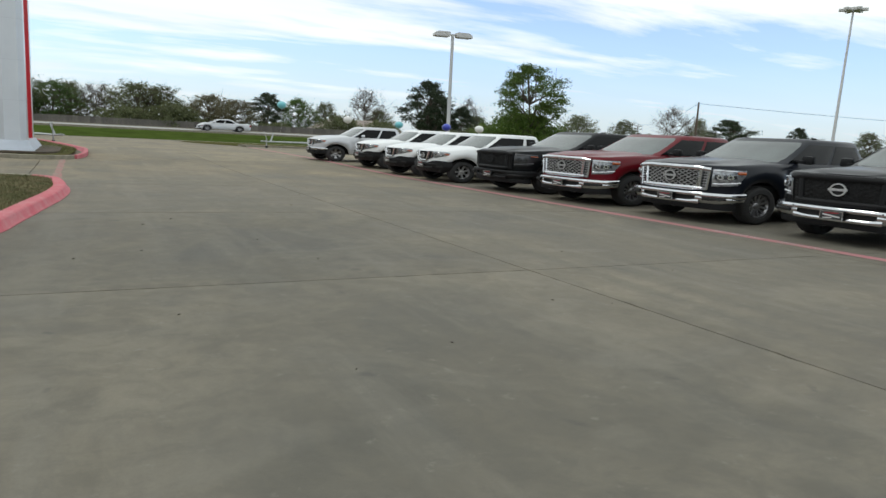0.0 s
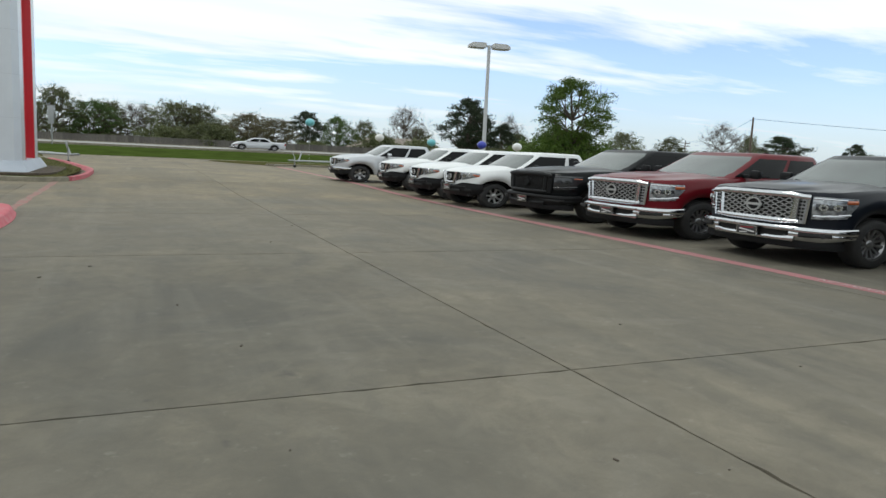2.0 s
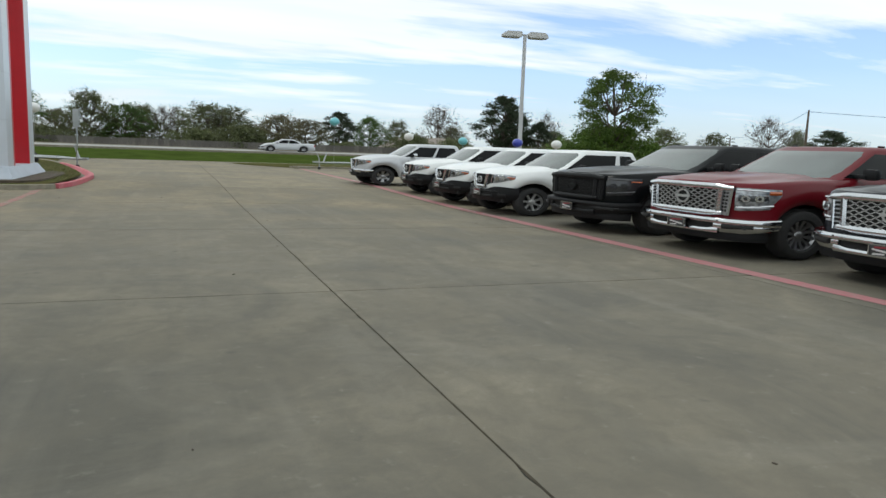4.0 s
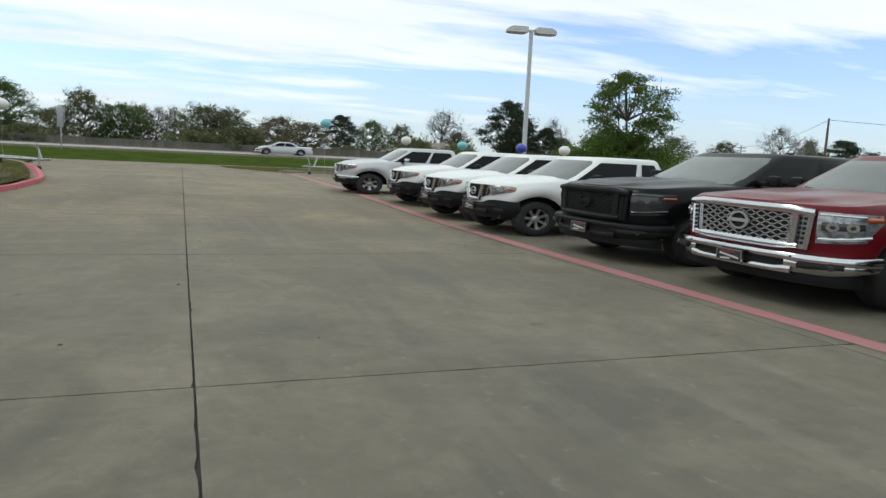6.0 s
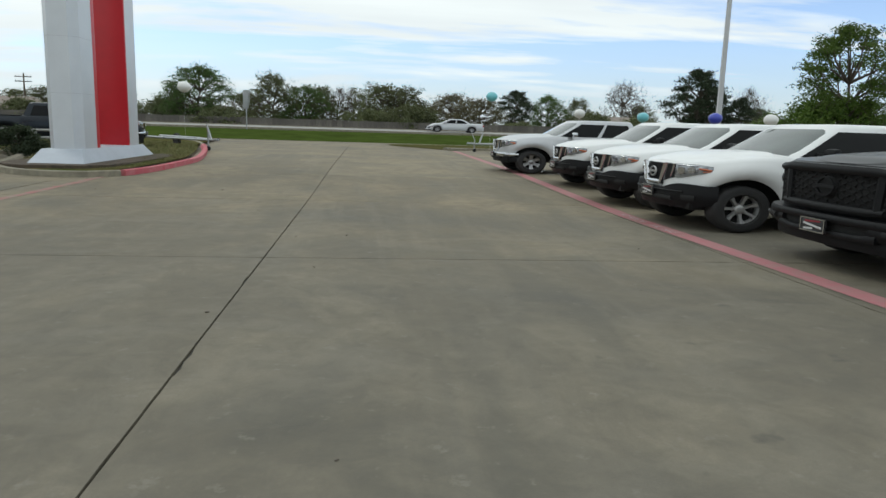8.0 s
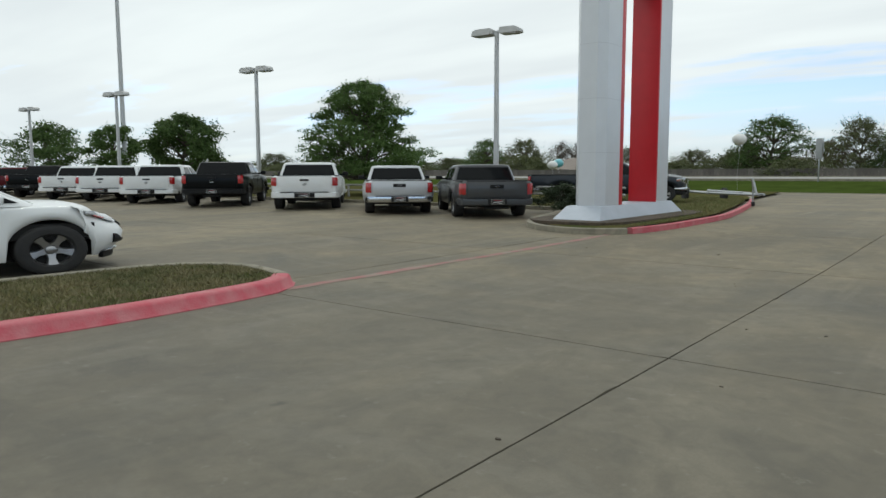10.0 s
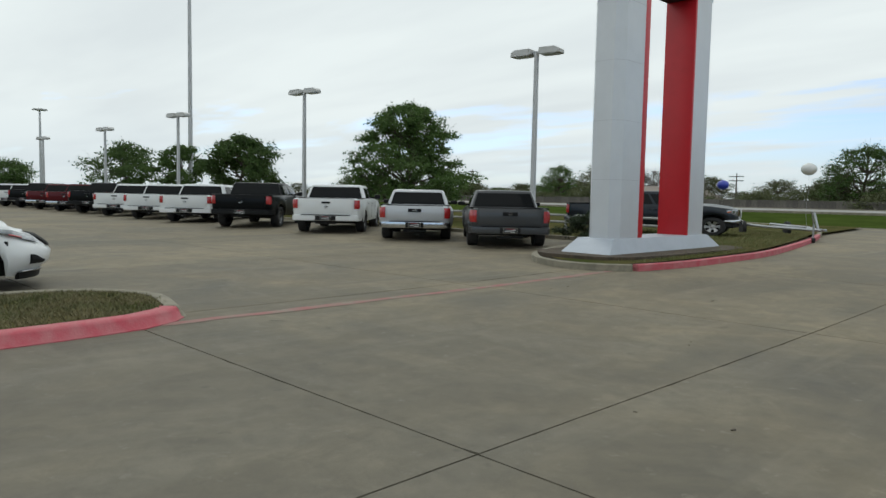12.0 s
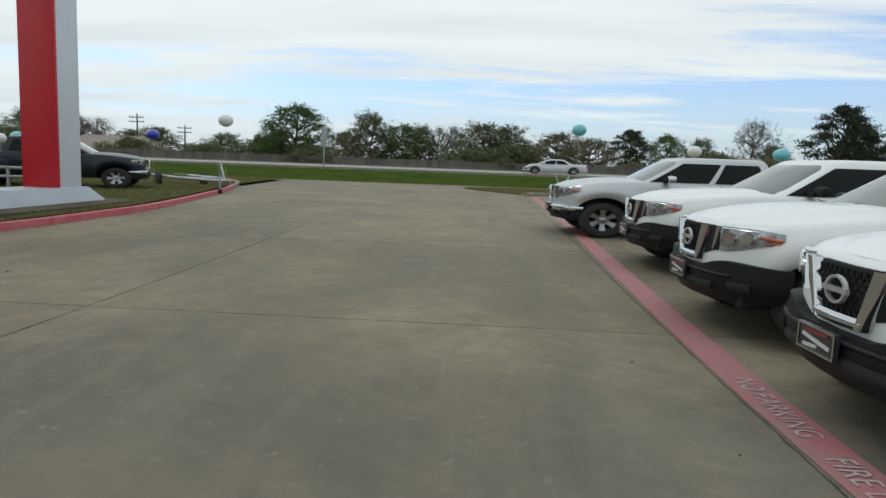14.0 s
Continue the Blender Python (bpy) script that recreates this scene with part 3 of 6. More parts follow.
# ---------------------------------------------------------------- pylon sign
def pylon_sign():
    r = root("pylon_sign", pose(-6.15, 18.1, gz(18)), "tall silver arch pylon sign lined with red panels", "sign")
    # base: flared plinth
    b = bmesh.new()
    lo, hi = (0.64, 2.70), (0.46, 2.28)
    rows = [[(-lo[0], -lo[1], 0.06), (lo[0], -lo[1], 0.06), (lo[0], lo[1], 0.06), (-lo[0], lo[1], 0.06)]]
    rows.append([(-lo[0], -lo[1], 0.12), (lo[0], -lo[1], 0.12), (lo[0], lo[1], 0.12), (-lo[0], lo[1], 0.12)])
    rows.append([(-hi[0], -hi[1], 0.45), (hi[0], -hi[1], 0.45), (hi[0], hi[1], 0.45), (-hi[0], hi[1], 0.45)])
    vs = sheet(b, rows, True)
    b.faces.new(vs[-1])
    part("plinth", b, M_BASE, r, "painted blue-grey flared plinth", 20)

    def leg(y0, y1, ch, z0, z1):
        bb = bmesh.new()
        w = 0.40
        out = y0 if abs(y0) > abs(y1) else y1
        inn = y1 if out == y0 else y0
        s = 1 if out > inn else -1
        pts = [(-w, inn), (w, inn), (w, out - s * ch * 1.3), (w - ch, out), (-w + ch, out), (-w, out - s * ch * 1.3)]
        prism(bb, pts, z0, z1)
        return bb
    part("leg", leg(-2.15, -1.17, 0.17, 0.45, 6.38), M_GRAY, r, "silver clad column")
    part("leg", leg(2.15, 1.30, 0.05, 0.45, 6.38), M_GRAY, r, "silver clad column")
    b = bmesh.new()
    box(b, (0, 0, 7.13), (0.8, 4.3, 1.5), 0.02)
    part("crossbeam", b, M_GRAY, r)
    for y0, y1 in ((-1.17, -0.95), (1.22, 1.30)):
        b = bmesh.new()
        box(b, (0, (y0 + y1) / 2, 3.39), (0.792 if y0 < 0 else 0.80, abs(y1 - y0) - 0.006, 5.88), 0.006)
        part("red_panel", b, M_RED, r, "glossy red liner panel")
    # Black box that gives the beam a dark underside.
    b = bmesh.new()
    box(b, (0, 0.13, 6.34), (0.7, 2.1, 0.07))
    part("dark_underside", b, M_PLASTIC, r)
    for z in (1.75, 3.05, 4.35, 5.65):
        b = bmesh.new()
        w, ch = 0.403, 0.17
        pts = [(-w, -1.18), (w, -1.18), (w, -2.153 + ch * 1.3), (w - ch, -2.153), (-w + ch, -2.153), (-w, -2.153 + ch * 1.3)]
        prism(b, pts, z, z + 0.008)
        part("panel_seam", b, M_SEAM, r)
    # panel above, out of the walk's view
    b = bmesh.new()
    box(b, (0, 0, 8.75), (0.8, 4.3, 1.7), 0.03)
    part("sign_box", b, M_GRAY, r)
    return r


pylon_sign()
b = bmesh.new()
pts = []
rnd = random.Random(4)
for i in range(26):
    a = i / 26 * 2 * math.pi
    pts.append((-6.15 + (1.32 + 0.12 * rnd.random()) * math.copysign(abs(math.cos(a)) ** 0.5, math.cos(a)), 18.1 + (3.25 + 0.15 * rnd.random()) * math.copysign(abs(math.sin(a)) ** 0.5, math.sin(a))))
prism(b, pts, gz(17) + 0.05, gz(18) + 0.135)
solid("soil_bed", b, mat("mulch", (0.10, 0.075, 0.05), 0.95, color2=(0.05, 0.04, 0.03), scale=8, amount=0.9, bump=1.0, bump_scale=25, world_space=True), "bare brown soil round the pylon plinth", "soil", "structure")


# ---------------------------------------------------------------- lamps and poles
def street_lamp(x, y, top, rz, heads=2, birds=0):
    z = gz(y)
    r = root("street_lamp", pose(x, y, z, 0, 0, rz), "pale grey square lot lamp with twin box heads" if heads == 2 else "pale grey lot lamp with box head", "lamp", "lot lamps")
    h = top - z
    b = bmesh.new()
    rod(b, (0, 0, 0), (0, 0, 0.55), 0.30, 0.30, 16)
    part("footing", b, M_KERB, r, "round concrete footing")
    b = bmesh.new()
    w0, w1 = 0.085, 0.065
    sheet(b, [[(-w0, -w0, 0.5), (w0, -w0, 0.5), (w0, w0, 0.5), (-w0, w0, 0.5)], [(-w1, -w1, h), (w1, -w1, h), (w1, w1, h), (-w1, w1, h)]], True)
    part("pole", b, M_POLE, r, smooth=20)
    b = bmesh.new()
    box(b, (0, 0, 0.56), (0.30, 0.30, 0.05), 0.01)
    part("base_plate", b, M_POLE, r)
    for s in (-1, 1)[:heads]:
        b = bmesh.new()
        # tapered housing, deeper at the pole
        rows = []
        for xx, hw, hb, ht in ((0.16, 0.17, -0.05, 0.12), (0.22, 0.26, -0.09, 0.16), (0.85, 0.27, -0.09, 0.15), (1.0, 0.24, -0.09, 0.08), (1.06, 0.18, -0.08, 0.02)):
            rows.append([(s * xx, -hw, h + hb), (s * xx, hw, h + hb), (s * xx, hw * 0.9, h + ht), (s * xx, -hw * 0.9, h + ht)])
        vs = sheet(b, rows, True)
        b.faces.new(vs[0]); b.faces.new(vs[-1])
        hd = part("lamp_head", b, M_HEAD, r, smooth=25)
        b = bmesh.new()
        box(b, (s * 0.6, 0, h - 0.10), (0.62, 0.42, 0.03), 0.01)
        part("lens", b, M_LENS, hd)
        b = bmesh.new()
        box(b, (s * 0.1, 0, h + 0.03), (0.2, 0.09, 0.08), 0.01)
        part("arm", b, M_POLE, r)
    return r


street_lamp(13.55, 22.65, 6.72, -11)
street_lamp(-14.2, 23.8, 6.86, 8)
street_lamp(-28.9, 23.2, 6.68, 8)
street_lamp(-41.2, 21.9, 6.2, 8)
street_lamp(-55.0, 22.2, 6.1, 8)
street_lamp(-72.0, 22.4, 6.2, 8)


def mast(x, y, top, r0, lean=0.0, head=False, arms=2):
    z = gz(y) - 0.1 if y < 45 else terrain(y) - 0.1
    r = root("tall_mast" if head else "utility_pole", pose(x, y, z), "tall slim grey highway mast" if head else "weathered wooden utility pole", "mast" if head else "pole")
    b = bmesh.new()
    rod(b, (0, 0, 0), (lean, 0, top - z), r0, r0 * 0.5, 12)
    part("pole", b, M_POLE if head else M_WOODPOLE, r)
    if head:
        b = bmesh.new()
        rod(b, (lean, 0, top - z - 0.1), (lean, 0, top - z + 0.15), 0.55, 0.5, 14)
        part("ring", b, M_HEAD, r)
        for k in range(6):
            b = bmesh.new()
            a = k / 6 * 2 * math.pi
            box(b, (lean + 0.8 * math.cos(a), 0.8 * math.sin(a), top - z), (0.5, 0.35, 0.22), 0.03, math.degrees(a))
            part("floodlight", b, M_HEAD, r)
    else:
        for dz in (0.5, 1.1)[:arms]:
            b = bmesh.new()
            box(b, (lean, -0.15, top - z - dz), (2.1, 0.1, 0.12), 0.01)
            c = part("crossarm", b, M_WOODPOLE, r)
            for k in (-0.95, -0.5, 0.5, 0.95):
                b = bmesh.new()
                rod(b, (lean + k, -0.15, top - z - dz + 0.06), (lean + k, -0.15, top - z - dz + 0.2), 0.045, 0.03, 8)
                part("insulator", b, M_PLASTIC, c)
    return r


# ---------------------------------------------------------------- vehicles
# local: nose at x = 0 pointing to +x, y to the vehicle's left, z up; true sizes
class Shell:
    """The plan line of a body from the nose round one side to the tail."""

    def __init__(self, length, width, nose=1.0):
        w = width / 2
        raw = [(0, 0), (-0.018 * nose, 0.35 * w), (-0.065 * nose, 0.62 * w), (-0.135 * nose, 0.80 * w), (-0.225 * nose, 0.92 * w), (-0.36 * nose, 0.985 * w), (-0.66, w),
               (-1.2, w), (-length * 0.5, w), (-length + 0.9, w), (-length + 0.35, 0.99 * w), (-length + 0.12, 0.965 * w), (-length + 0.04, 0.92 * w), (-length, 0.84 * w), (-length, 0.4 * w), (-length, 0)]
        self.pts = smooth_line(raw, 0.03)
        self.s = [0.0]
        for a, b in zip(self.pts[:-1], self.pts[1:]):
            self.s.append(self.s[-1] + (b - a).length)
        self.total = self.s[-1]
        self.length, self.w = length, w
        self.lean = lambda x, z: 0.0

    def at(self, u):
        """Place and outward normal u metres round from the nose; u under 0 is the other side."""
        sgn = -1 if u < 0 else 1
        u = min(abs(u), self.total - 1e-4)
        lo, hi = 0, len(self.s) - 1
        while hi - lo > 1:
            mid = (lo + hi) // 2
            if self.s[mid] <= u:
                lo = mid
            else:
                hi = mid
        f = (u - self.s[lo]) / max(1e-6, self.s[hi] - self.s[lo])
        p = self.pts[lo].lerp(self.pts[hi], f)
        t = (self.pts[hi] - self.pts[lo]).normalized()
        return Vector((p.x, p.y * sgn)), Vector((t.y, -t.x * sgn))

    def u_of_x(self, x):
        best = min(range(len(self.pts)), key=lambda i: abs(self.pts[i].x - x) + (9 if self.pts[i].y < self.w * 0.78 else 0))
        return self.s[best]



def wrap(sh, u0, u1, zlo, zhi, out=0.012, sink=0.05, n=14, rows=6, lean=None, bulge=0.010):
    """A closed panel with thickness that follows the shell; zlo and zhi may be functions of u."""
    fl = zlo if callable(zlo) else (lambda u: zlo)
    fh = zhi if callable(zhi) else (lambda u: zhi)
    ln = lean or (lambda z: 0.0)
    b = bmesh.new()
    grid = []
    us = [u0 + (u1 - u0) * i / n for i in range(n + 1)]
    us = [u0] + us + [u1]
    for k, u in enumerate(us):
        p, nr = sh.at(u)
        end = k in (0, len(us) - 1)
        a, c = fl(u), fh(u)
        line = []
        for j in range(-1, rows + 2):
            f = min(1, max(0, j / rows))
            z = a + (c - a) * f
            o = -sink if end or j in (-1, rows + 1) else out + bulge * math.sin(math.pi * f)
            q = p + nr * (o + ln(z) + sh.lean(p.x, z))
            line.append((q.x, q.y, z))
        grid.append(line)
    sheet(b, grid)
    return b


def tyre_profile(r, w):
    return [(r * 0.60, -w * 0.40), (r * 0.66, -w * 0.50), (r * 0.84, -w * 0.52), (r * 0.95, -w * 0.47), (r * 0.99, -w * 0.40), (r, -w * 0.25), (r, w * 0.25), (r * 0.99, w * 0.40), (r * 0.95, w * 0.47), (r * 0.84, w * 0.52), (r * 0.66, w * 0.50), (r * 0.60, w * 0.40)]


def wheel(parent, x, y, r, side, rim_mat, spokes, cache):
    """side: +1 for the vehicle's left. The outer face points away from the body."""
    if "tyre" not in cache:
        b = bmesh.new()
        lathe(b, tyre_profile(r, 0.26), 30)
        cache["tyre"] = mesh_of("wheel", b, M_TYRE, 40)
        b = bmesh.new()
        ri = r * 0.64
        lathe(b, [(ri * 0.93, -0.12), (ri * 0.93, 0.02), (ri * 0.9, 0.06), (ri, 0.105), (ri * 1.02, 0.115), (ri * 1.02, 0.10)], 30)
        cache["rim"] = mesh_of("rim", b, rim_mat, 40)
        b = bmesh.new()
        lathe(b, [(ri * 0.93, 0.0), (0.02, -0.01)], 24)
        cache["dish"] = mesh_of("brake_disc", b, M_UNDER, 40)
        b = bmesh.new()
        lathe(b, [(0.0, 0.075), (0.05, 0.075), (0.07, 0.06), (0.085, 0.02)], 16)
        for k in range(spokes):
            a = 2 * math.pi * k / spokes
            hw = 0.062 if spokes <= 6 else 0.03
            rows = []
            for rr, ww, yy in ((0.06, hw, 0.055), (ri * 0.55, hw * 0.72, 0.062), (ri * 0.95, hw * 1.15, 0.085)):
                c, s = math.cos(a), math.sin(a)
                line = []
                for dw, dy in ((-ww, -0.04), (-ww * 0.8, 0), (ww * 0.8, 0), (ww, -0.04)):
                    line.append((rr * c - dw * s, yy + dy, rr * s + dw * c))
                rows.append(line)
            sheet(b, rows)
        cache["spokes"] = mesh_of("spokes", b, rim_mat, 40)
    w = new("wheel", cache["tyre"])
    w.parent = parent
    w.location = (x, y, r)
    w.rotation_euler = (0, random.Random(x * 7 + y).uniform(0, 6), 0 if side > 0 else math.pi)
    for key, nm in (("rim", "rim"), ("dish", "brake_disc"), ("spokes", "spokes")):
        o = new(nm, cache[key])
        o.parent = w
    return w


def badge(b, x, y, z, r, nx=1.0, ny=0.0):
    t = Vector((-ny, nx, 0)); nn = Vector((nx, ny, 0)); up = Vector((0, 0, 1)); c = Vector((x, y, z))
    n = 22
    rows = []
    for i in range(n + 1):
        a = 2 * math.pi * i / n
        d = t * math.cos(a) + up * math.sin(a)
        rows.append([c + d * (r * 0.80) + nn * 0.004, c + d * (r * 0.82) + nn * 0.02, c + d * r + nn * 0.02, c + d * (r * 1.03) + nn * 0.002])
    sheet(b, rows)
    m = Matrix.Translation(c + nn * 0.014) @ Matrix(((nn.x, t.x, 0, 0), (nn.y, t.y, 0, 0), (0, 0, 1, 0), (0, 0, 0, 1)))
    bmesh.ops.create_cube(b, size=1, matrix=m @ Matrix.Diagonal((0.02, r * 2.3, r * 0.36, 1)))


def dealer_plate(parent, x, y, z, rear=False):
    s = -1 if rear else 1
    b = bmesh.new()
    box(b, (x, y, z), (0.02, 0.32, 0.165), 0.006)
    p = part("number_plate", b, M_PLATE_K, parent, "black dealer plate in a chrome frame with red and white marks")
    b = bmesh.new()
    for dz in (-0.074, 0.074):
        box(b, (x + s * 0.012, y, z + dz), (0.012, 0.32, 0.014))
    for dy in (-0.154, 0.154):
        box(b, (x + s * 0.012, y + dy, z), (0.012, 0.012, 0.14))
    part("plate_frame", b, M_CHROME, p)
    b = bmesh.new()
    box(b, (x + s * 0.012, y, z + 0.045), (0.006, 0.20, 0.022), 0, 0, 4)
    part("plate_bar", b, M_PLATE_R, p)
    b = bmesh.new()
    box(b, (x + s * 0.013, y, z - 0.005), (0.006, 0.24, 0.022), 0, 0, -9)
    box(b, (x + s * 0.013, y - 0.05, z - 0.045), (0.006, 0.12, 0.02), 0, 0, 5)
    part("plate_bar", b, M_PLATE_W, p)


def pickup(m, spec, label, group, body_paint, front="midsize", trim="plastic", rim=None, spokes=6, crew=False, bed_cover=None, grille_mat=None, lamp=None, bumper=None, scale=None):
    """A pickup truck. spec: the size set of its model."""
    L, W, Hh, wb, oh, r = spec["L"], spec["W"], spec["H"], spec["wb"], spec["oh"], spec["r"]
    big = spec["big"]
    rt = root("pickup_truck", m, label, "pickup truck", group, scale or (SH, SH, SV))
    sh = Shell(L, W, 1.6 if not big else 1.0)
    fx, rx = -oh, -oh - wb
    zb0 = spec["sill"]
    z_nose, z_cowl, z_belt, z_rail = spec["z_nose"], spec["z_cowl"], spec["z_belt"], spec["z_rail"]
    x_ws = spec["x_ws"]
    x_cr = spec["x_cab"]
    ra = r + 0.12

    def z_top(x):
        if x > x_ws:
            f = smoothstep(0.02, x_ws, x)
            return z_nose + (z_cowl - z_nose) * (1 - (1 - f) ** 1.6)
        if x > x_cr:
            return z_cowl + (z_belt - z_cowl) * smoothstep(x_ws, x_ws - 0.5, x)
        return z_rail

    def z_low(x):
        z = zb0 if fx + ra > x > rx - ra else zb0 + (0.03 if x > rx else 0.16)
        for c in (fx, rx):
            d = abs(x - c)
            if d < ra:
                z = max(z, r + math.sqrt(max(0, ra * ra - d * d)) * 0.97)
        return z

    # side walls
    fr = [0, 0.10, 0.30, 0.55, 0.72, 0.86, 0.95, 1.0]
    ins = [0.05, 0.018, 0.0, 0.0, 0.006, 0.012, 0.028, 0.07]
    us, u = [], 0.0
    while u < sh.total:
        us.append(u)
        p, _ = sh.at(u)
        near = min(abs(p.x - fx), abs(p.x - rx)) < ra + 0.08 or p.x > -0.6
        u += 0.035 if near else 0.12
    us.append(sh.total)
    grids, edges = [], []
    b = bmesh.new()
    for sgn in (1, -1):
        grid, edge = [], []
        for u in us:
            p, nr = sh.at(u * sgn if u > 0 else 1e-6 * sgn)
            lo, hi = z_low(p.x), z_top(p.x)
            fl = 0.0
            for c in (fx, rx):
                fl = max(fl, smoothstep(ra + 0.16, ra - 0.02, abs(p.x - c)))
            line = []
            for f, i in zip(fr, ins):
                z = lo + (hi - lo) * f
                o = -i + fl * spec["flare"] * (1 - smoothstep(0.45, 0.95, f)) * smoothstep(-0.16, -0.42, p.x)
                q = p + nr * o
                line.append(Vector((q.x, q.y, z)))
            grid.append(line)
            edge.append(line[-1])
        sheet(b, grid)
        edges.append(edge)
    # lip turned inwards at each arch and sill
    part("body", b, body_paint, rt, smooth=42)
    # hood and cab deck
    b = bmesh.new()
    rows = []
    for p, q in zip(*edges):
        if p.x < x_cr:
            break
        row = []
        for i in range(25):
            f = i / 24
            c = p.lerp(q, f)
            k = math.sin(math.pi * f)
            crown = (0.050 if big else 0.055) * smoothstep(0.02, -0.40, p.x) * (k ** 0.6)
            if p.x > x_ws:
                crown += (0.034 if big else 0.026) * smoothstep(0.0, -0.30, p.x) * (smoothstep(0.15, 0.24, f) * smoothstep(0.85, 0.76, f))
                crown -= 0.012 * smoothstep(-0.2, -0.6, p.x) * smoothstep(0.02, 0.09, f) * smoothstep(0.18, 0.10, f)
                crown -= 0.012 * smoothstep(-0.2, -0.6, p.x) * smoothstep(0.98, 0.91, f) * smoothstep(0.82, 0.90, f)
            row.append(c + Vector((0, 0, crown)))
        rows.append(row)
    sheet(b, rows)
    part("hood", b, body_paint, rt, smooth=50)
    b = bmesh.new()
    w2 = W / 2
    box(b, ((fx + rx) / 2 - 0.15, 0, zb0 + 0.14), (L - 1.2, W - 0.62, 0.34), 0.03)
    box(b, (-0.32, 0, zb0 + 0.1), (0.4, W - 0.45, 0.3), 0.03)
    box(b, (-L + 0.35, 0, zb0 + 0.2), (0.5, W - 0.7, 0.2), 0.03)
    for c in (fx, rx):
        if big or c == rx:
            box(b, (c, 0, r + 0.30), (2 * ra + 0.12, W - 0.16, 0.30), 0.02)
        else:
            box(b, (c - 0.06, 0, r + 0.30), (2 * ra - 0.02, W - 0.44, 0.30), 0.02)
        rod(b, (c, -w2 + 0.12, r), (c, w2 - 0.12, r), 0.06, 0.06, 10)
    part("chassis", b, M_UNDER, rt)
    # bed
    b = bmesh.new()
    yb = w2 - 0.11
    x1, x0 = x_cr - 0.02, -L + 0.10
    zf = z_rail - 0.46
    rows = [[(x1, -yb, z_rail - 0.006), (x1, yb, z_rail - 0.006), (x0, yb, z_rail - 0.006), (x0, -yb, z_rail - 0.006)],
            [(x1, -yb + 0.03, zf), (x1, yb - 0.03, zf), (x0, yb - 0.03, zf), (x0, -yb + 0.03, zf)]]
    vs = sheet(b, rows, True)
    b.faces.new(vs[1])
    part("bed_liner", b, M_PLASTIC, rt, "black bed liner", 20)
    for s in (-1, 1):
        b = bmesh.new()
        box(b, ((x1 + x0) / 2, s * (w2 - 0.085), z_rail + 0.006), (x1 - x0, 0.10, 0.035), 0.01)
        part("bed_rail", b, M_PLASTIC, rt)
    if bed_cover:
        b = bmesh.new()
        box(b, ((x1 + x0) / 2, 0, z_rail + 0.02), (x1 - x0 - 0.02, 2 * yb, 0.03), 0.01)
        part("bed_cover", b, M_PLASTIC, rt, "black soft bed cover")
    # tail
    b = bmesh.new()
    box(b, (-L - 0.012, 0, (z_rail + zb0 + 0.27) / 2 + 0.005), (0.05, W * 0.775, z_rail - zb0 - 0.28), 0.018)
    tg = part("tailgate", b, body_paint, rt)
    b = bmesh.new()
    box(b, (-L - 0.045, 0, z_rail - 0.165), (0.03, 0.34 if not big else 0.26, 0.12 if not big else 0.07), 0.015)
    part("handle", b, M_PLASTIC, tg, "black tailgate handle")
    b = bmesh.new()
    badge(b, -L - 0.058 if not big else -L - 0.04, 0, z_rail - 0.16 if not big else z_rail - 0.33, 0.05, -1, 0)
    part("badge", b, M_CHROME, tg)
    b = bmesh.new()
    box(b, (-L + 0.0, 0, z_rail - 0.01), (0.07, W * 0.775, 0.03), 0.01)
    part("tailgate_cap", b, M_PLASTIC, tg)
    u_t = sh.total - W * 0.5 * 0.80
    for s in (-1, 1):
        part("tail_lamp", wrap(sh, s * (u_t - (0.20 if not big else 0.19)), s * (u_t - 0.01), z_rail - (0.42 if not big else 0.40), z_rail - (0.07 if not big else 0.06), 0.014, 0.04, 8), M_TAIL, rt, "red tail lamp")
    bm_mat = bumper or M_CHROME
    part("rear_bumper", rear_bumper(sh, L, W, zb0), bm_mat, rt)
    b = bmesh.new()
    box(b, (-L - 0.112, 0, zb0 + 0.175), (0.022, 0.60 if big else 0.46, 0.175), 0.006)
    part("plate_recess", b, M_UNDER, rt, "black number plate recess")
    b = bmesh.new()
    box(b, (-L - 0.045, 0, zb0 + 0.292), (0.15, W * 0.70, 0.022), 0.006)
    part("step_pad", b, M_PLASTIC, rt, "black bumper step pad")
    b = bmesh.new()
    rod(b, (-L - 0.02, -0.30, zb0 - 0.02), (-L - 0.02, 0.30, zb0 - 0.02), 0.035, 0.035, 8)
    box(b, (-L - 0.06, 0, zb0 - 0.02), (0.14, 0.07, 0.07), 0.008)
    part("tow_hitch", b, M_UNDER, rt)
    dealer_plate(rt, -L - 0.132, 0, zb0 + 0.18, True)
    # greenhouse
    yb0, yt0 = w2 - 0.075, w2 * (0.765 if not big else 0.79)
    zr = Hh - 0.035
    xb_f, xb_r = x_ws + 0.02, x_cr + 0.02
    xt_f, xt_r = spec["x_roof"], x_cr + 0.20

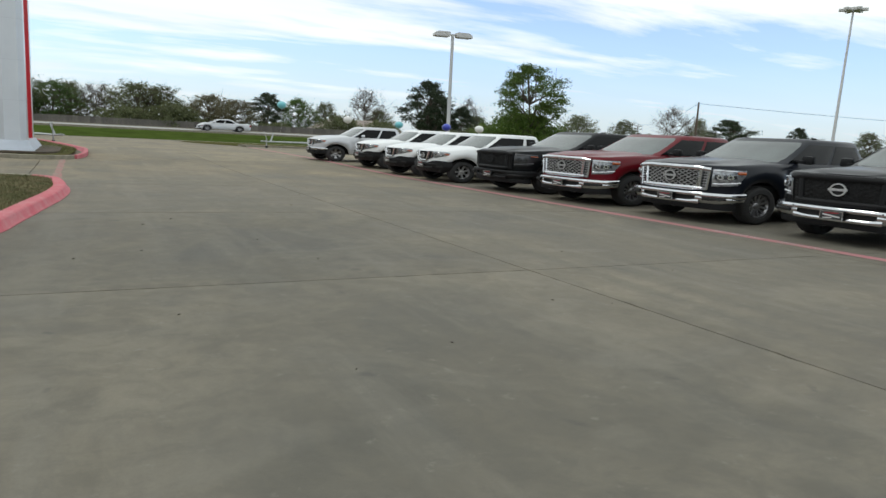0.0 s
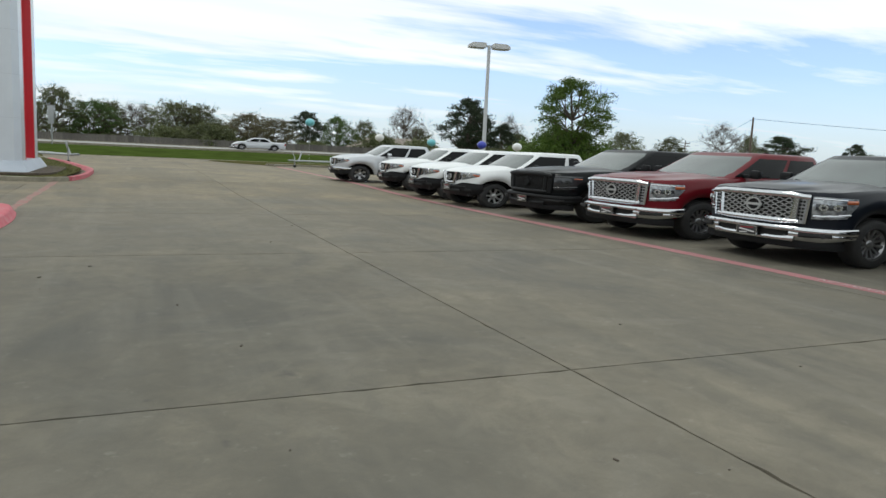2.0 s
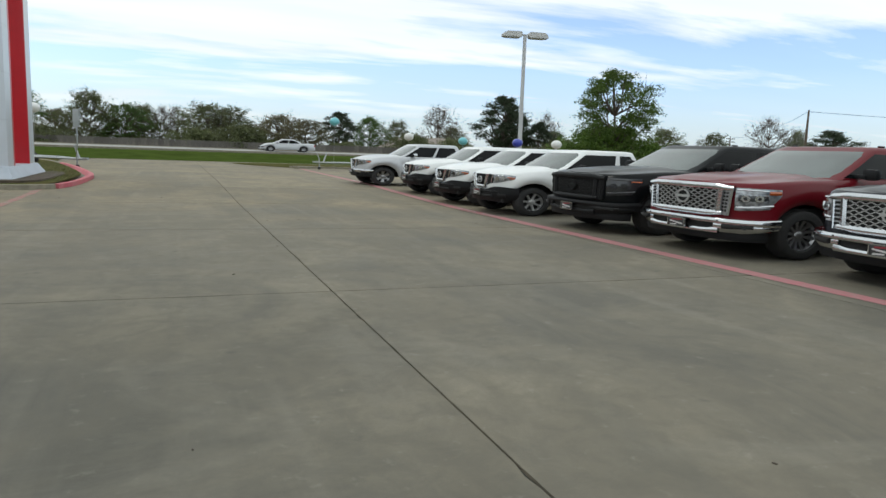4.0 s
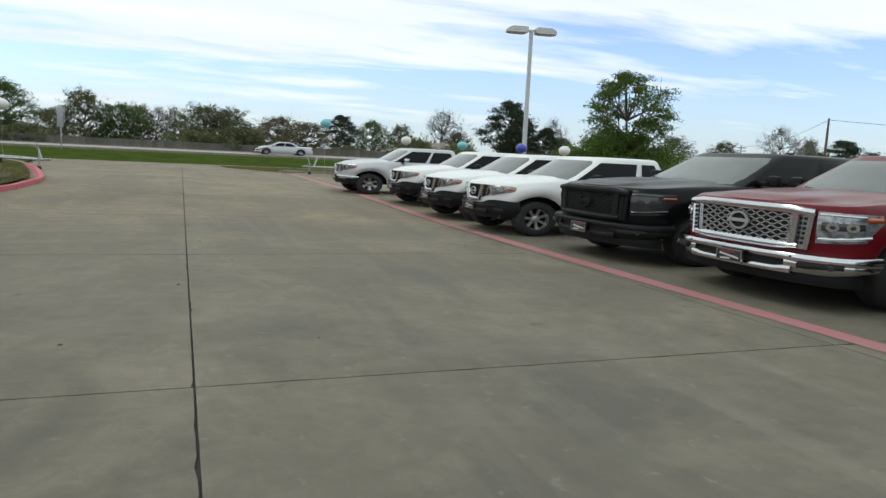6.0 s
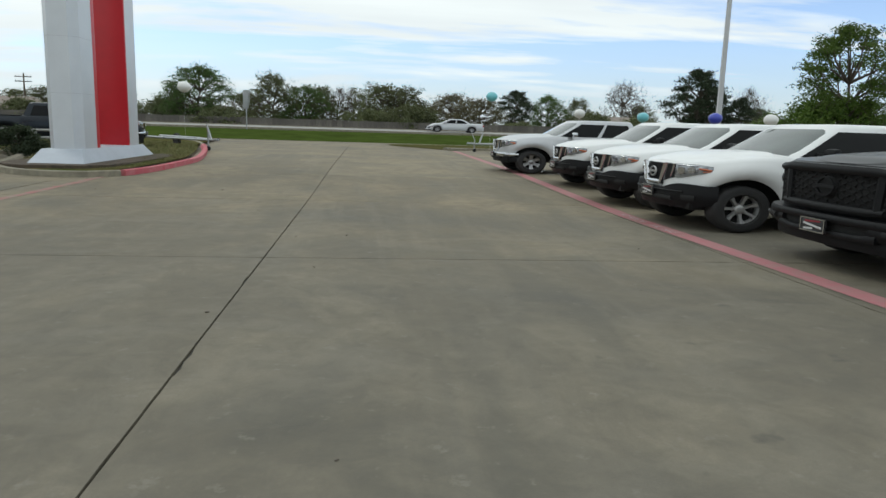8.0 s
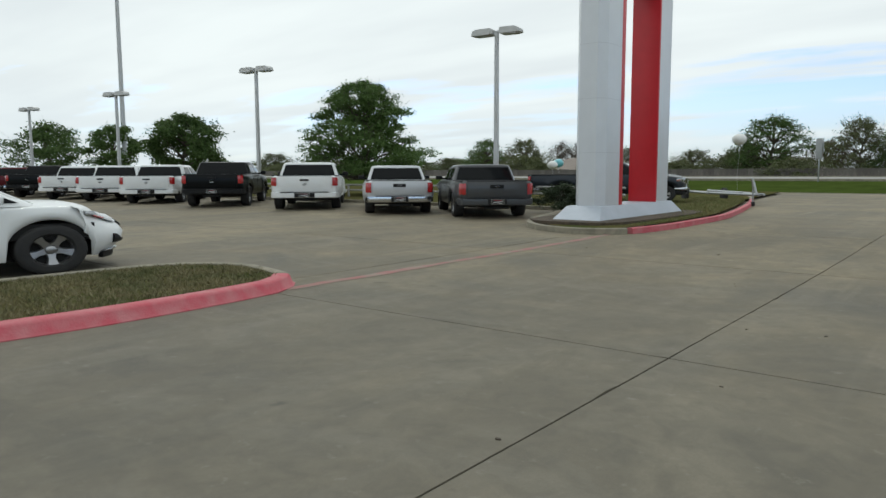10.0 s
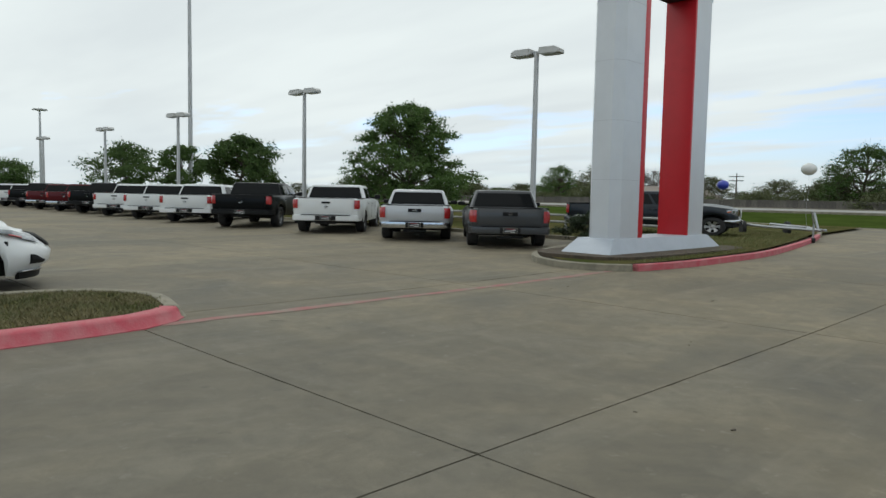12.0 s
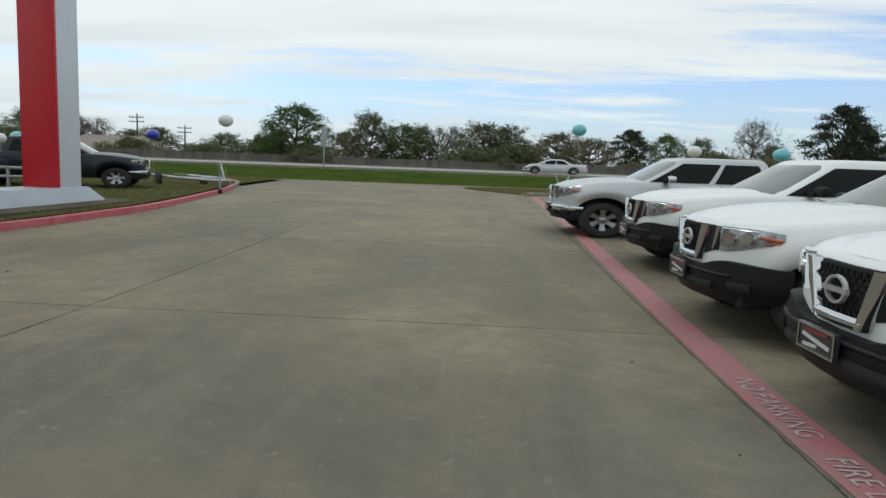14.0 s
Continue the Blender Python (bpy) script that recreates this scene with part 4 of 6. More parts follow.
    def ring(f, grow=0.0):
        """Corners of the cab at height fraction f."""
        z = (z_belt - 0.02) + (zr - z_belt + 0.02) * f
        fx_ = xb_f + (xt_f - xb_f) * f ** 0.94
        rx_ = xb_r + (xt_r - xb_r) * f
        y_ = yb0 + (yt0 - yb0) * f ** 1.15
        return [(fx_ + 0.05 * (1 - f), 0, z), (fx_, y_ * 0.72, z), (fx_ - 0.05, y_ * 0.93, z), (fx_ - 0.15, y_, z), ((fx_ + rx_) / 2, y_ + 0.012, z), (rx_ + 0.12, y_, z), (rx_ + 0.01, y_ * 0.94, z), (rx_, y_ * 0.6, z), (rx_, 0, z),
                (rx_, -y_ * 0.6, z), (rx_ + 0.01, -y_ * 0.94, z), (rx_ + 0.12, -y_, z), ((fx_ + rx_) / 2, -y_ - 0.012, z), (fx_ - 0.15, -y_, z), (fx_ - 0.05, -y_ * 0.93, z), (fx_, -y_ * 0.72, z)]
    b = bmesh.new()
    rows = [ring(f) for f in (0, 0.25, 0.5, 0.75, 0.93)]
    top = ring(1.0)
    cx = (xt_f + xt_r) / 2
    for k, (sc, dz) in enumerate(((0.985, 0.0), (0.95, 0.020), (0.86, 0.034), (0.6, 0.040), (0.25, 0.042))):
        rows.append([(cx + (x - cx) * sc, y * sc, z + dz) for x, y, z in top])
    vs = sheet(b, rows, True)
    b.faces.new(vs[-1])
    part("cab", b, body_paint, rt, smooth=40)

    def side_pt(x_frac, f, s):
        rg = ring(f)
        a, c = Vector(rg[3]), Vector(rg[5])
        p = a.lerp(c, x_frac)
        return Vector((p.x, s * (abs(p.y) + 0.012 * math.sin(math.pi * x_frac)), p.z))
    # side glass: door panes between pillars
    if crew:
        spans = [(-0.02, 0.47), (0.52, 0.96)]
    else:
        spans = [(-0.02, 0.64), (0.72, 0.97)]
    for s in (1, -1):
        for k, (a0, a1) in enumerate(spans):
            bb = bmesh.new()
            rows = []
            for j in range(7):
                f = 0.07 + 0.76 * j / 6
                row = []
                for i in range(9):
                    t = a0 + (a1 - a0) * i / 8
                    if k == 0:
                        t = a0 + (a1 - a0) * i / 8 * 1.0
                    p = side_pt(t, f, s)
                    edge = i in (0, 8) or j in (0, 6)
                    row.append(p + Vector((0, s * (0.003 if edge else 0.010), 0)))
                rows.append(row)
            sheet(bb, rows)
            part("side_window", bb, M_GLASS, rt, "dark tinted glass")
    # windscreen and rear window
    for nm, idx, mt, span, f0, f1, sgn in (("windscreen", (2, 1, 0, 15, 14), M_SCREEN, 0.97, 0.03, 0.90, 1), ("rear_window", (6, 7, 8, 9, 10), M_GLASS, 0.95, 0.06, 0.88, -1)):
        bb = bmesh.new()
        rows = []
        for j in range(9):
            f = f0 + (f1 - f0) * j / 8
            rg = ring(f)
            row = []
            for i in idx:
                x, y, z = rg[i]
                edge = i in (idx[0], idx[-1]) or j in (0, 8)
                row.append((x + sgn * (0.003 if edge else 0.010), y * span, z + (0.002 if edge else 0.008)))
            rows.append(row)
        sheet(bb, rows)
        part(nm, bb, mt, rt, smooth=60)
    # wipers and aerial fin
    for yy in (-0.15, 0.42):
        bb = bmesh.new()
        rod(bb, (x_ws + 0.10, yy, z_cowl + 0.035), (x_ws + 0.01, yy - 0.48, z_cowl + 0.085), 0.010, 0.006, 6)
        part("wiper", bb, M_PLASTIC, rt)
    if big:
        for s in (-1, 1):
            bb = bmesh.new()
            box(bb, (xt_f - 0.30, s * yt0 * 0.86, Hh + 0.012), (0.10, 0.05, 0.03), 0.012)
            part("roof_rack_stud", bb, M_PLASTIC, rt)
    # mirrors, handles, door gaps
    for s in (1, -1):
        bb = bmesh.new()
        box(bb, (x_ws - 0.44, s * (w2 + 0.10), z_belt + 0.09), (0.12, 0.20, 0.15 if not big else 0.19), 0.05)
        mr = part("mirror", bb, spec.get("mirror_mat", M_PLASTIC), rt, smooth=50)
        bb = bmesh.new()
        box(bb, (x_ws - 0.40, s * (w2 - 0.01), z_belt + 0.05), (0.09, 0.16, 0.07), 0.015)
        part("mirror_arm", bb, M_PLASTIC, mr)
        lo = zb0 + 0.10
        doors = (x_ws - 0.25, x_ws - 1.28) if crew else (x_ws - 0.25, x_ws - 1.42)
        for xd in (*doors, x_cr + 0.03):
            bb = bmesh.new()
            box(bb, (xd, s * (w2 + 0.0015), (lo + z_belt) / 2 - 0.05), (0.010, 0.004, z_belt - lo - 0.16))
            part("door_gap", bb, M_UNDER, rt)
        for xd in (doors[1] + 0.16, *((x_cr + 0.22,) if crew else ())):
            bb = bmesh.new()
            box(bb, (xd, s * (w2 + 0.025), z_belt - 0.19), (0.19, 0.03, 0.035), 0.012)
            part("door_handle", bb, body_paint if not spec.get("chrome_handles") else M_CHROME, rt)
    # wheels
    cache = {}
    for x in (fx, rx):
        for s in (1, -1):
            wheel(rt, x, s * (w2 - 0.135), r, s, rim or M_ALLOY, spokes, cache)
    # nose
    (front_fullsize if big else front_midsize)(rt, sh, spec, body_paint, trim, grille_mat, lamp)
    return rt


def rear_bumper(sh, L, W, zb0):
    b = bmesh.new()
    w = W / 2
    line = [(-L + 0.45, w - 0.01), (-L + 0.10, w - 0.015), (-L - 0.06, w - 0.08), (-L - 0.10, w - 0.25), (-L - 0.11, 0)]
    full = line + [(x, -y) for x, y in line[-2::-1]]
    rows = []
    for x, y in full:
        rows.append([(x + 0.08, y * 0.97, zb0 + 0.06), (x, y, zb0 + 0.08), (x - 0.008, y, zb0 + 0.17), (x, y, zb0 + 0.27), (x + 0.12, y * 0.96, zb0 + 0.29)])
    sheet(b, rows)
    return b


def front_midsize(rt, sh, spec, paint_, trim, grille_mat, lamp):
    zn, zb0 = spec["z_nose"], spec["sill"]
    zg0, zg1 = zn - 0.345, zn - 0.04
    chrome = trim == "chrome"

    def slant(s, u0, u1, w0, w1, out, z0, z1, cut=0.008):
        """A bevelled strut that leans outwards towards its top."""
        b = bmesh.new()
        rows = []
        for k in range(9):
            f = k / 8
            z = z0 + (z1 - z0) * f
            u, w = u0 + (u1 - u0) * f, w0 + (w1 - w0) * f
            row = []
            for du, o in ((-0.004, -0.02), (0.0, out), (cut, out + 0.010), (w - cut, out + 0.004), (w, out - 0.010), (w + 0.004, -0.02)):
                p, nr = sh.at(s * (u + du))
                q = p + nr * o
                row.append((q.x, q.y, z))
            rows.append(row)
        sheet(b, rows)
        return b
    g = part("grille", wrap(sh, -0.42, 0.42, lambda u: zg0 + 0.02 + 0.06 * smoothstep(0.2, 0.42, abs(u)), zg1, 0.004, 0.04, 18), M_UNDER, rt, "black mesh grille with chrome angled struts")
    # slanted mesh
    b = bmesh.new()
    for k in range(-10, 20):
        for lean in (1, -1):
            pts = []
            for i in range(9):
                f = i / 8
                u = -0.32 + 0.045 * k + lean * 0.16 * (f - 0.5)
                if abs(u) < 0.25:
                    p, nr = sh.at(u if abs(u) > 1e-5 else 1e-5)
                    q = p + nr * 0.014
                    pts.append((q.x, q.y, zg0 + 0.02 + (zg1 - zg0 - 0.04) * f))
            for p, q in zip(pts[:-1], pts[1:]):
                rod(b, p, q, 0.005, 0.005, 4, False)
    part("mesh", b, M_PLASTIC, g)
    for s in (1, -1):
        part("strut", slant(s, 0.145, 0.240, 0.055, 0.085, 0.040, zg0 - 0.045, zg1 + 0.008), M_CHROME, g, "broad chrome strut")
        part("strut", slant(s, 0.360, 0.405, 0.018, 0.028, 0.018, zg0 + 0.075, zg1), M_CHROME, g, "slim chrome strut")
    part("lower_bar", wrap(sh, -0.19, 0.19, zg0 - 0.050, zg0 + 0.022, 0.040, 0.03, 12), M_CHROME, g, "chrome lower bar")
    b = bmesh.new()
    p, _ = sh.at(0.0001)
    badge(b, p.x + 0.030, 0, (zg0 + zg1) / 2 + 0.005, 0.085)
    part("badge", b, M_STEELRIM, g, "bright ring badge")
    for s in (1, -1):
        def lo(u):
            return zg0 + 0.085 + 0.10 * smoothstep(0.45, 0.92, abs(u))

        def hi(u):
            return zg1 + 0.012 - 0.035 * smoothstep(0.7, 1.05, abs(u))
        hl = part("headlamp", wrap(sh, s * 0.445, s * 0.93, lo, hi, 0.010, 0.04, 16), lamp or M_LAMPGLASS, rt, "clear faceted headlamp")
        part("indicator", wrap(sh, s * 0.77, s * 0.92, lambda u: hi(u) - 0.085, lambda u: hi(u) - 0.045, 0.016, 0.03, 6), M_AMBER, hl, "amber side lens")
        part("indicator", wrap(sh, s * 0.82, s * 0.91, lambda u: lo(u) + 0.012, lambda u: lo(u) + 0.034, 0.016, 0.03, 6), M_AMBER, hl, "amber side lens")
        part("bezel", wrap(sh, s * 0.47, s * 0.75, lambda u: lo(u) + 0.02, lambda u: hi(u) - 0.025, 0.011, 0.03, 8), M_ALLOY, hl, "grey inner bezel")
        for uu, rr in ((0.545, 0.066), (0.685, 0.060)):
            p, nr = sh.at(s * uu)
            bb = bmesh.new()
            c = Vector((p.x, p.y, (lo(uu) + hi(uu)) / 2))
            d = Vector((nr.x, nr.y, 0))
            rod(bb, c, c + d * 0.030, rr, rr * 0.86, 16)
            part("reflector", bb, M_CHROME, hl)
        part("lamp_strip", wrap(sh, s * 0.47, s * 0.77, lambda u: hi(u) - 0.030, lambda u: hi(u) - 0.010, 0.018, 0.03, 8), M_CHROME, hl, "bright upper trim")
    bm_ = M_CHROME if chrome else M_PLASTIC
    top = zg0 - 0.085
    low = zb0 + (0.13 if chrome else -0.03)
    part("front_bumper", wrap(sh, -1.0, 1.0, lambda u: low + 0.07 * smoothstep(0.6, 1.0, abs(u)), lambda u: top + (0.0 if chrome else 0.085) * smoothstep(0.22, 0.55, abs(u)) - 0.02 * smoothstep(0.6, 0.95, abs(u)), 0.058, 0.05, 36, 8,
         lambda z: -0.06 * smoothstep(zb0 + 0.18, zb0 - 0.05, z)), bm_, rt, "chrome bumper" if chrome else "black plastic bumper")
    part("air_intake", wrap(sh, -0.46, 0.46, zb0 + 0.075, zb0 + 0.150, 0.072, 0.02, 14), M_UNDER, rt)
    part("bumper_step", wrap(sh, -0.62, 0.62, top - 0.060, top - 0.030, 0.074, 0.02, 16), bm_, rt)
    for s in (1, -1):
        part("fog_recess", wrap(sh, s * 0.60, s * 0.76, zb0 + 0.10, zb0 + 0.19, 0.070, 0.02, 8), M_UNDER, rt)
    if chrome:
        part("valance", wrap(sh, -0.98, 0.98, zb0 - 0.02, zb0 + 0.16, 0.02, 0.05, 24), M_PLASTIC, rt, "black lower valance")
    p, _ = sh.at(0.0001)
    dealer_plate(rt, p.x + 0.085, -0.02, zb0 + 0.20)


def front_fullsize(rt, sh, spec, paint_, trim, grille_mat, lamp):
    zn, zb0 = spec["z_nose"], spec["sill"]
    zg0, zg1 = zn - 0.47, zn - 0.085
    gm = grille_mat or M_CHROME
    g = part("grille", wrap(sh, -0.58, 0.58, zg0, zg1, 0.016, 0.04, 20), M_UNDER, rt, "honeycomb grille in a broad frame")
    # broad U-shaped frame, its wings curling up beside the lamps
    part("grille_frame", wrap(sh, -0.74, 0.74, lambda u: zg1 - 0.02 - 0.015 * smoothstep(0.45, 0.7, abs(u)), lambda u: zg1 + 0.075 - 0.035 * smoothstep(0.5, 0.74, abs(u)), 0.058, 0.04, 28, bulge=0.018), gm, g, "broad upper grille bar")
    part("grille_frame", wrap(sh, -0.62, 0.62, lambda u: zg0 - 0.075 + 0.02 * smoothstep(0.4, 0.62, abs(u)), zg0 + 0.012, 0.055, 0.04, 24, bulge=0.018), gm, g, "lower grille bar")
    for s in (1, -1):
        def taper(a, c, w, out, name, m, label):
            b = bmesh.new()
            rows = []
            for k in range(9):
                f = k / 8
                z = zg0 - 0.055 + (zg1 + 0.05 - zg0 + 0.055) * f
                u = a + (c - a) * f
                row = []
                for du, o in ((-0.003, -0.02), (0.0, out - 0.008), (w * 0.4, out + 0.012), (w, out), (w + 0.003, -0.02)):
                    p, nr = sh.at(s * (u + du))
                    q = p + nr * o
                    row.append((q.x, q.y, z))
                rows.append(row)
            sheet(b, rows)
            part(name, b, m, g, label)
        taper(0.510, 0.535, 0.075, 0.056, "grille_frame", gm, "side grille bar")
        taper(0.590, 0.615, 0.085, 0.030, "side_mesh", M_ALLOY if gm is M_CHROME else M_PLASTIC, "pierced side panel")
        taper(0.672, 0.705, 0.032, 0.044, "grille_frame", gm, "outer grille wing")
        b = bmesh.new()
        for k in range(6):
            f = (k + 0.7) / 7
            z = zg0 - 0.02 + (zg1 - zg0 + 0.02) * f
            for dd in (0.022, 0.056):
                p, nr = sh.at(s * (0.590 + 0.025 * f + dd))
                q = p + nr * 0.040
                box(b, (q.x, q.y, z), (0.02, 0.022, 0.034))
        part("vent_slot", b, M_UNDER, g)
    # honeycomb of wavy bars
    b = bmesh.new()
    rows_n, cols = 9, 17
    dz = (zg1 - zg0 - 0.02) / rows_n
    du = 1.04 / cols
    for k in range(rows_n + 1):
        z = zg0 + 0.012 + k * dz
        pts = []
        for i in range(cols * 2 + 1):
            u = -0.52 + i * du / 2
            ph = (i + k * 2) % 4
            zz = z + (dz * 0.28 if ph in (0, 1) else -dz * 0.28)
            p, nr = sh.at(u if abs(u) > 1e-5 else 1e-5)
            q = p + nr * (0.030 + 0.006 * (ph in (0, 1)))
            pts.append(Vector((q.x, q.y, min(zg1 - 0.01, max(zg0 + 0.005, zz)))))
        for p, q in zip(pts[:-1], pts[1:]):
            rod(b, p, q, 0.0068, 0.0068, 4, False)
    part("honeycomb", b, M_STEELRIM if gm is M_CHROME else M_PLASTIC, g, "honeycomb bars")
    p, _ = sh.at(0.0001)
    zc = (zg0 + zg1) / 2 + 0.015
    b = bmesh.new()
    rod(b, (p.x + 0.02, 0, zc), (p.x + 0.046, 0, zc), 0.125, 0.118, 20)
    part("badge_plate", b, M_UNDER, g)
    b = bmesh.new()
    badge(b, p.x + 0.050, 0, zc, 0.115)
    part("badge", b, M_STEELRIM if spec.get("badge_chrome", True) else M_PLASTIC, g, "ring badge")
    for s in (1, -1):
        def lo(u):
            return zg0 + 0.035 + 0.045 * smoothstep(0.75, 1.3, abs(u))

        def hi(u):
            return zg1 + 0.020 - 0.010 * smoothstep(0.75, 1.3, abs(u))
        hl = part("headlamp", wrap(sh, s * 0.752, s * 1.32, lo, hi, 0.014, 0.04, 16), lamp or M_LAMPGLASS, rt, "wide faceted headlamp")
        part("indicator", wrap(sh, s * 1.13, s * 1.31, lambda u: hi(u) - (0.095 if lamp is None else 0.078), lambda u: hi(u) - (0.030 if lamp is None else 0.050), 0.020, 0.03, 6), M_AMBER, hl, "amber side lens")
        part("bezel", wrap(sh, s * 0.79, s * 1.12, lambda u: lo(u) + 0.085, lambda u: hi(u) - 0.060, 0.014, 0.03, 8, bulge=0.012), M_LAMPDARK, hl, "smoked inner bezel")
        dark = lamp is not None
        part("lamp_strip", wrap(sh, s * 0.77, s * 1.12, lambda u: hi(u) - 0.045, lambda u: hi(u) - 0.020, 0.022, 0.03, 8), M_LAMPDARK if dark else M_CHROME, hl, "bright upper trim")
        part("lamp_strip", wrap(sh, s * 0.77, s * 1.20, lambda u: lo(u) + 0.030, lambda u: lo(u) + 0.070, 0.022, 0.03, 8), M_LAMPDARK if dark else M_CHROME, hl, "bright lower trim")
        for uu in (0.875, 1.02):
            p, nr = sh.at(s * uu)
            c = Vector((p.x, p.y, (lo(uu) + hi(uu)) / 2 + 0.012))
            d = Vector((nr.x, nr.y, 0))
            bb = bmesh.new()
            rod(bb, c, c + d * 0.036, 0.062, 0.054, 16)
            part("projector", bb, M_LAMPDARK if dark else M_CHROME, hl)
            bb = bmesh.new()
            rod(bb, c + d * 0.035, c + d * 0.042, 0.026, 0.020, 14)
            part("lamp_eye", bb, M_LAMPDARK, hl)
    # bumper: one broad bar with an opening in the middle and a lamp pocket at each corner
    bm_ = {"chrome": M_CHROME, "paint": paint_}.get(trim, M_PLASTIC)
    zt, zl = zg0 - 0.115, zb0 - 0.015
    part("front_bumper", wrap(sh, -1.27, 1.27, lambda u: zt - 0.075 - 0.02 * smoothstep(0.5, 0.7, abs(u)), lambda u: zt + 0.004 + 0.02 * smoothstep(0.9, 1.3, abs(u)), 0.095, 0.06, 40, 5, bulge=0.014), bm_, rt, "full-width bumper bar")
    for s in (1, -1):
        part("bumper_corner", wrap(sh, s * 0.54, s * 1.25, lambda u: zl + 0.02 + 0.07 * smoothstep(0.85, 1.25, abs(u)), lambda u: zt - 0.06, 0.088, 0.06, 18, 5, lambda z: -0.04 * smoothstep(zl + 0.12, zl, z)), bm_, rt)
        part("fog_recess", wrap(sh, s * 0.66, s * 0.98, lambda u: zl + 0.085 + 0.02 * smoothstep(0.7, 0.98, abs(u)), lambda u: zt - 0.085, 0.112, 0.02, 12), M_UNDER, rt)
        bb = bmesh.new()
        p, nr = sh.at(s * 0.90)
        q = p + nr * 0.118
        rod(bb, (q.x, q.y, (zl + zt) / 2 + 0.002), (q.x + nr.x * 0.012, q.y + nr.y * 0.012, (zl + zt) / 2 + 0.002), 0.034, 0.030, 12)
        part("fog_lamp", bb, M_LAMPDARK, rt)
        for uu, zz in ((1.16, zt - 0.125), (0.60, zt - 0.03)):
            bb = bmesh.new()
            p, nr = sh.at(s * uu)
            q = p + nr * 0.100
            rod(bb, (q.x, q.y, zz), (q.x + nr.x * 0.012, q.y + nr.y * 0.012, zz), 0.013, 0.012, 8)
            part("parking_sensor", bb, M_PLASTIC, rt)
    part("bumper_lower", wrap(sh, -0.60, 0.60, lambda u: zl + 0.0, lambda u: zl + 0.065 + 0.03 * smoothstep(0.4, 0.6, abs(u)), 0.088, 0.06, 16), bm_, rt)
    part("air_intake", wrap(sh, -0.58, 0.58, zl + 0.04, zt - 0.05, 0.045, 0.05, 16), M_UNDER, rt)
    part("air_dam", wrap(sh, -1.16, 1.16, zb0 - 0.13, zl + 0.04, 0.02, 0.08, 24), M_PLASTIC, rt)
    p, _ = sh.at(0.0001)
    dealer_plate(rt, p.x + 0.125, 0, zl + 0.105)


MIDSIZE = dict(L=5.22, W=1.85, H=1.77, wb=3.30, oh=0.70, r=0.375, big=False, sill=0.38, z_nose=1.09, z_cowl=1.21, z_belt=1.21, z_rail=1.21, x_ws=-1.27, x_cab=-3.52, x_roof=-1.96, flare=0.06)
FULLSIZE = dict(L=5.79, W=2.04, H=1.95, wb=3.55, oh=1.0, r=0.415, big=True, sill=0.44, z_nose=1.25, z_cowl=1.34, z_belt=1.37, z_rail=1.38, x_ws=-1.55, x_cab=-4.12, x_roof=-2.42, flare=0.04)
EXTENDED = dict(MIDSIZE, x_cab=-3.42)
HEAVY = dict(FULLSIZE, r=0.475, sill=0.54, H=2.03, z_nose=1.33, z_cowl=1.42, z_belt=1.45, z_rail=1.46)
BLACKED = dict(FULLSIZE, badge_chrome=False)

AISLE = 2.5    # how far the row noses turn towards the drive


def right_row(nose_x, nose_y):
    return pose(nose_x, nose_y, gz(nose_y), 0, 0, 180 + AISLE)


GR = "trucks nose-out along the fire lane"


pickup(right_row(4.80, 18.85), dict(MIDSIZE, mirror_mat=M_CHROME), "silver crew-cab pickup with chrome bumper, nose to the fire lane", GR, P_SILVER, trim="chrome", rim=M_ALLOY, spokes=6, crew=True)
w = pickup(right_row(5.32, 8.42), EXTENDED, "white extended-cab pickup with black plastic bumper", GR, P_WHITE, rim=M_STEELRIM, spokes=7)
copy_thing(w, right_row(5.32, 11.1))
copy_thing(w, right_row(5.5, 14.6))
pickup(right_row(5.70, 4.95), BLACKED, "black crew-cab pickup with dark grille and bumper", GR, P_BLACK, trim="plastic", rim=M_DARKRIM, spokes=8, crew=True, grille_mat=M_PLASTIC, lamp=M_LAMPDARK)
pickup(right_row(5.86, 2.0), FULLSIZE, "dark red crew-cab pickup with chrome honeycomb grille", GR, P_RED, trim="chrome", rim=M_ALLOY, spokes=12, crew=True)
pickup(right_row(6.08, -1.2), FULLSIZE, "midnight-black crew-cab pickup with chrome grille", GR, P_NAVY, trim="chrome", rim=M_ALLOY, spokes=12, crew=True)
pickup(right_row(6.3, -4.5), FULLSIZE, "black crew-cab pickup with dark grille and chrome bumper", GR, P_BLACK, trim="chrome", rim=M_ALLOY, spokes=12, crew=True, grille_mat=M_PLASTIC)

LEFT_TURN = 135.0


def left_row(tail_x, tail_y, L):
    a = radians(LEFT_TURN)
    return pose(tail_x + math.cos(a) * L * SH, tail_y + math.sin(a) * L * SH, gz(tail_y), 0, 0, LEFT_TURN)


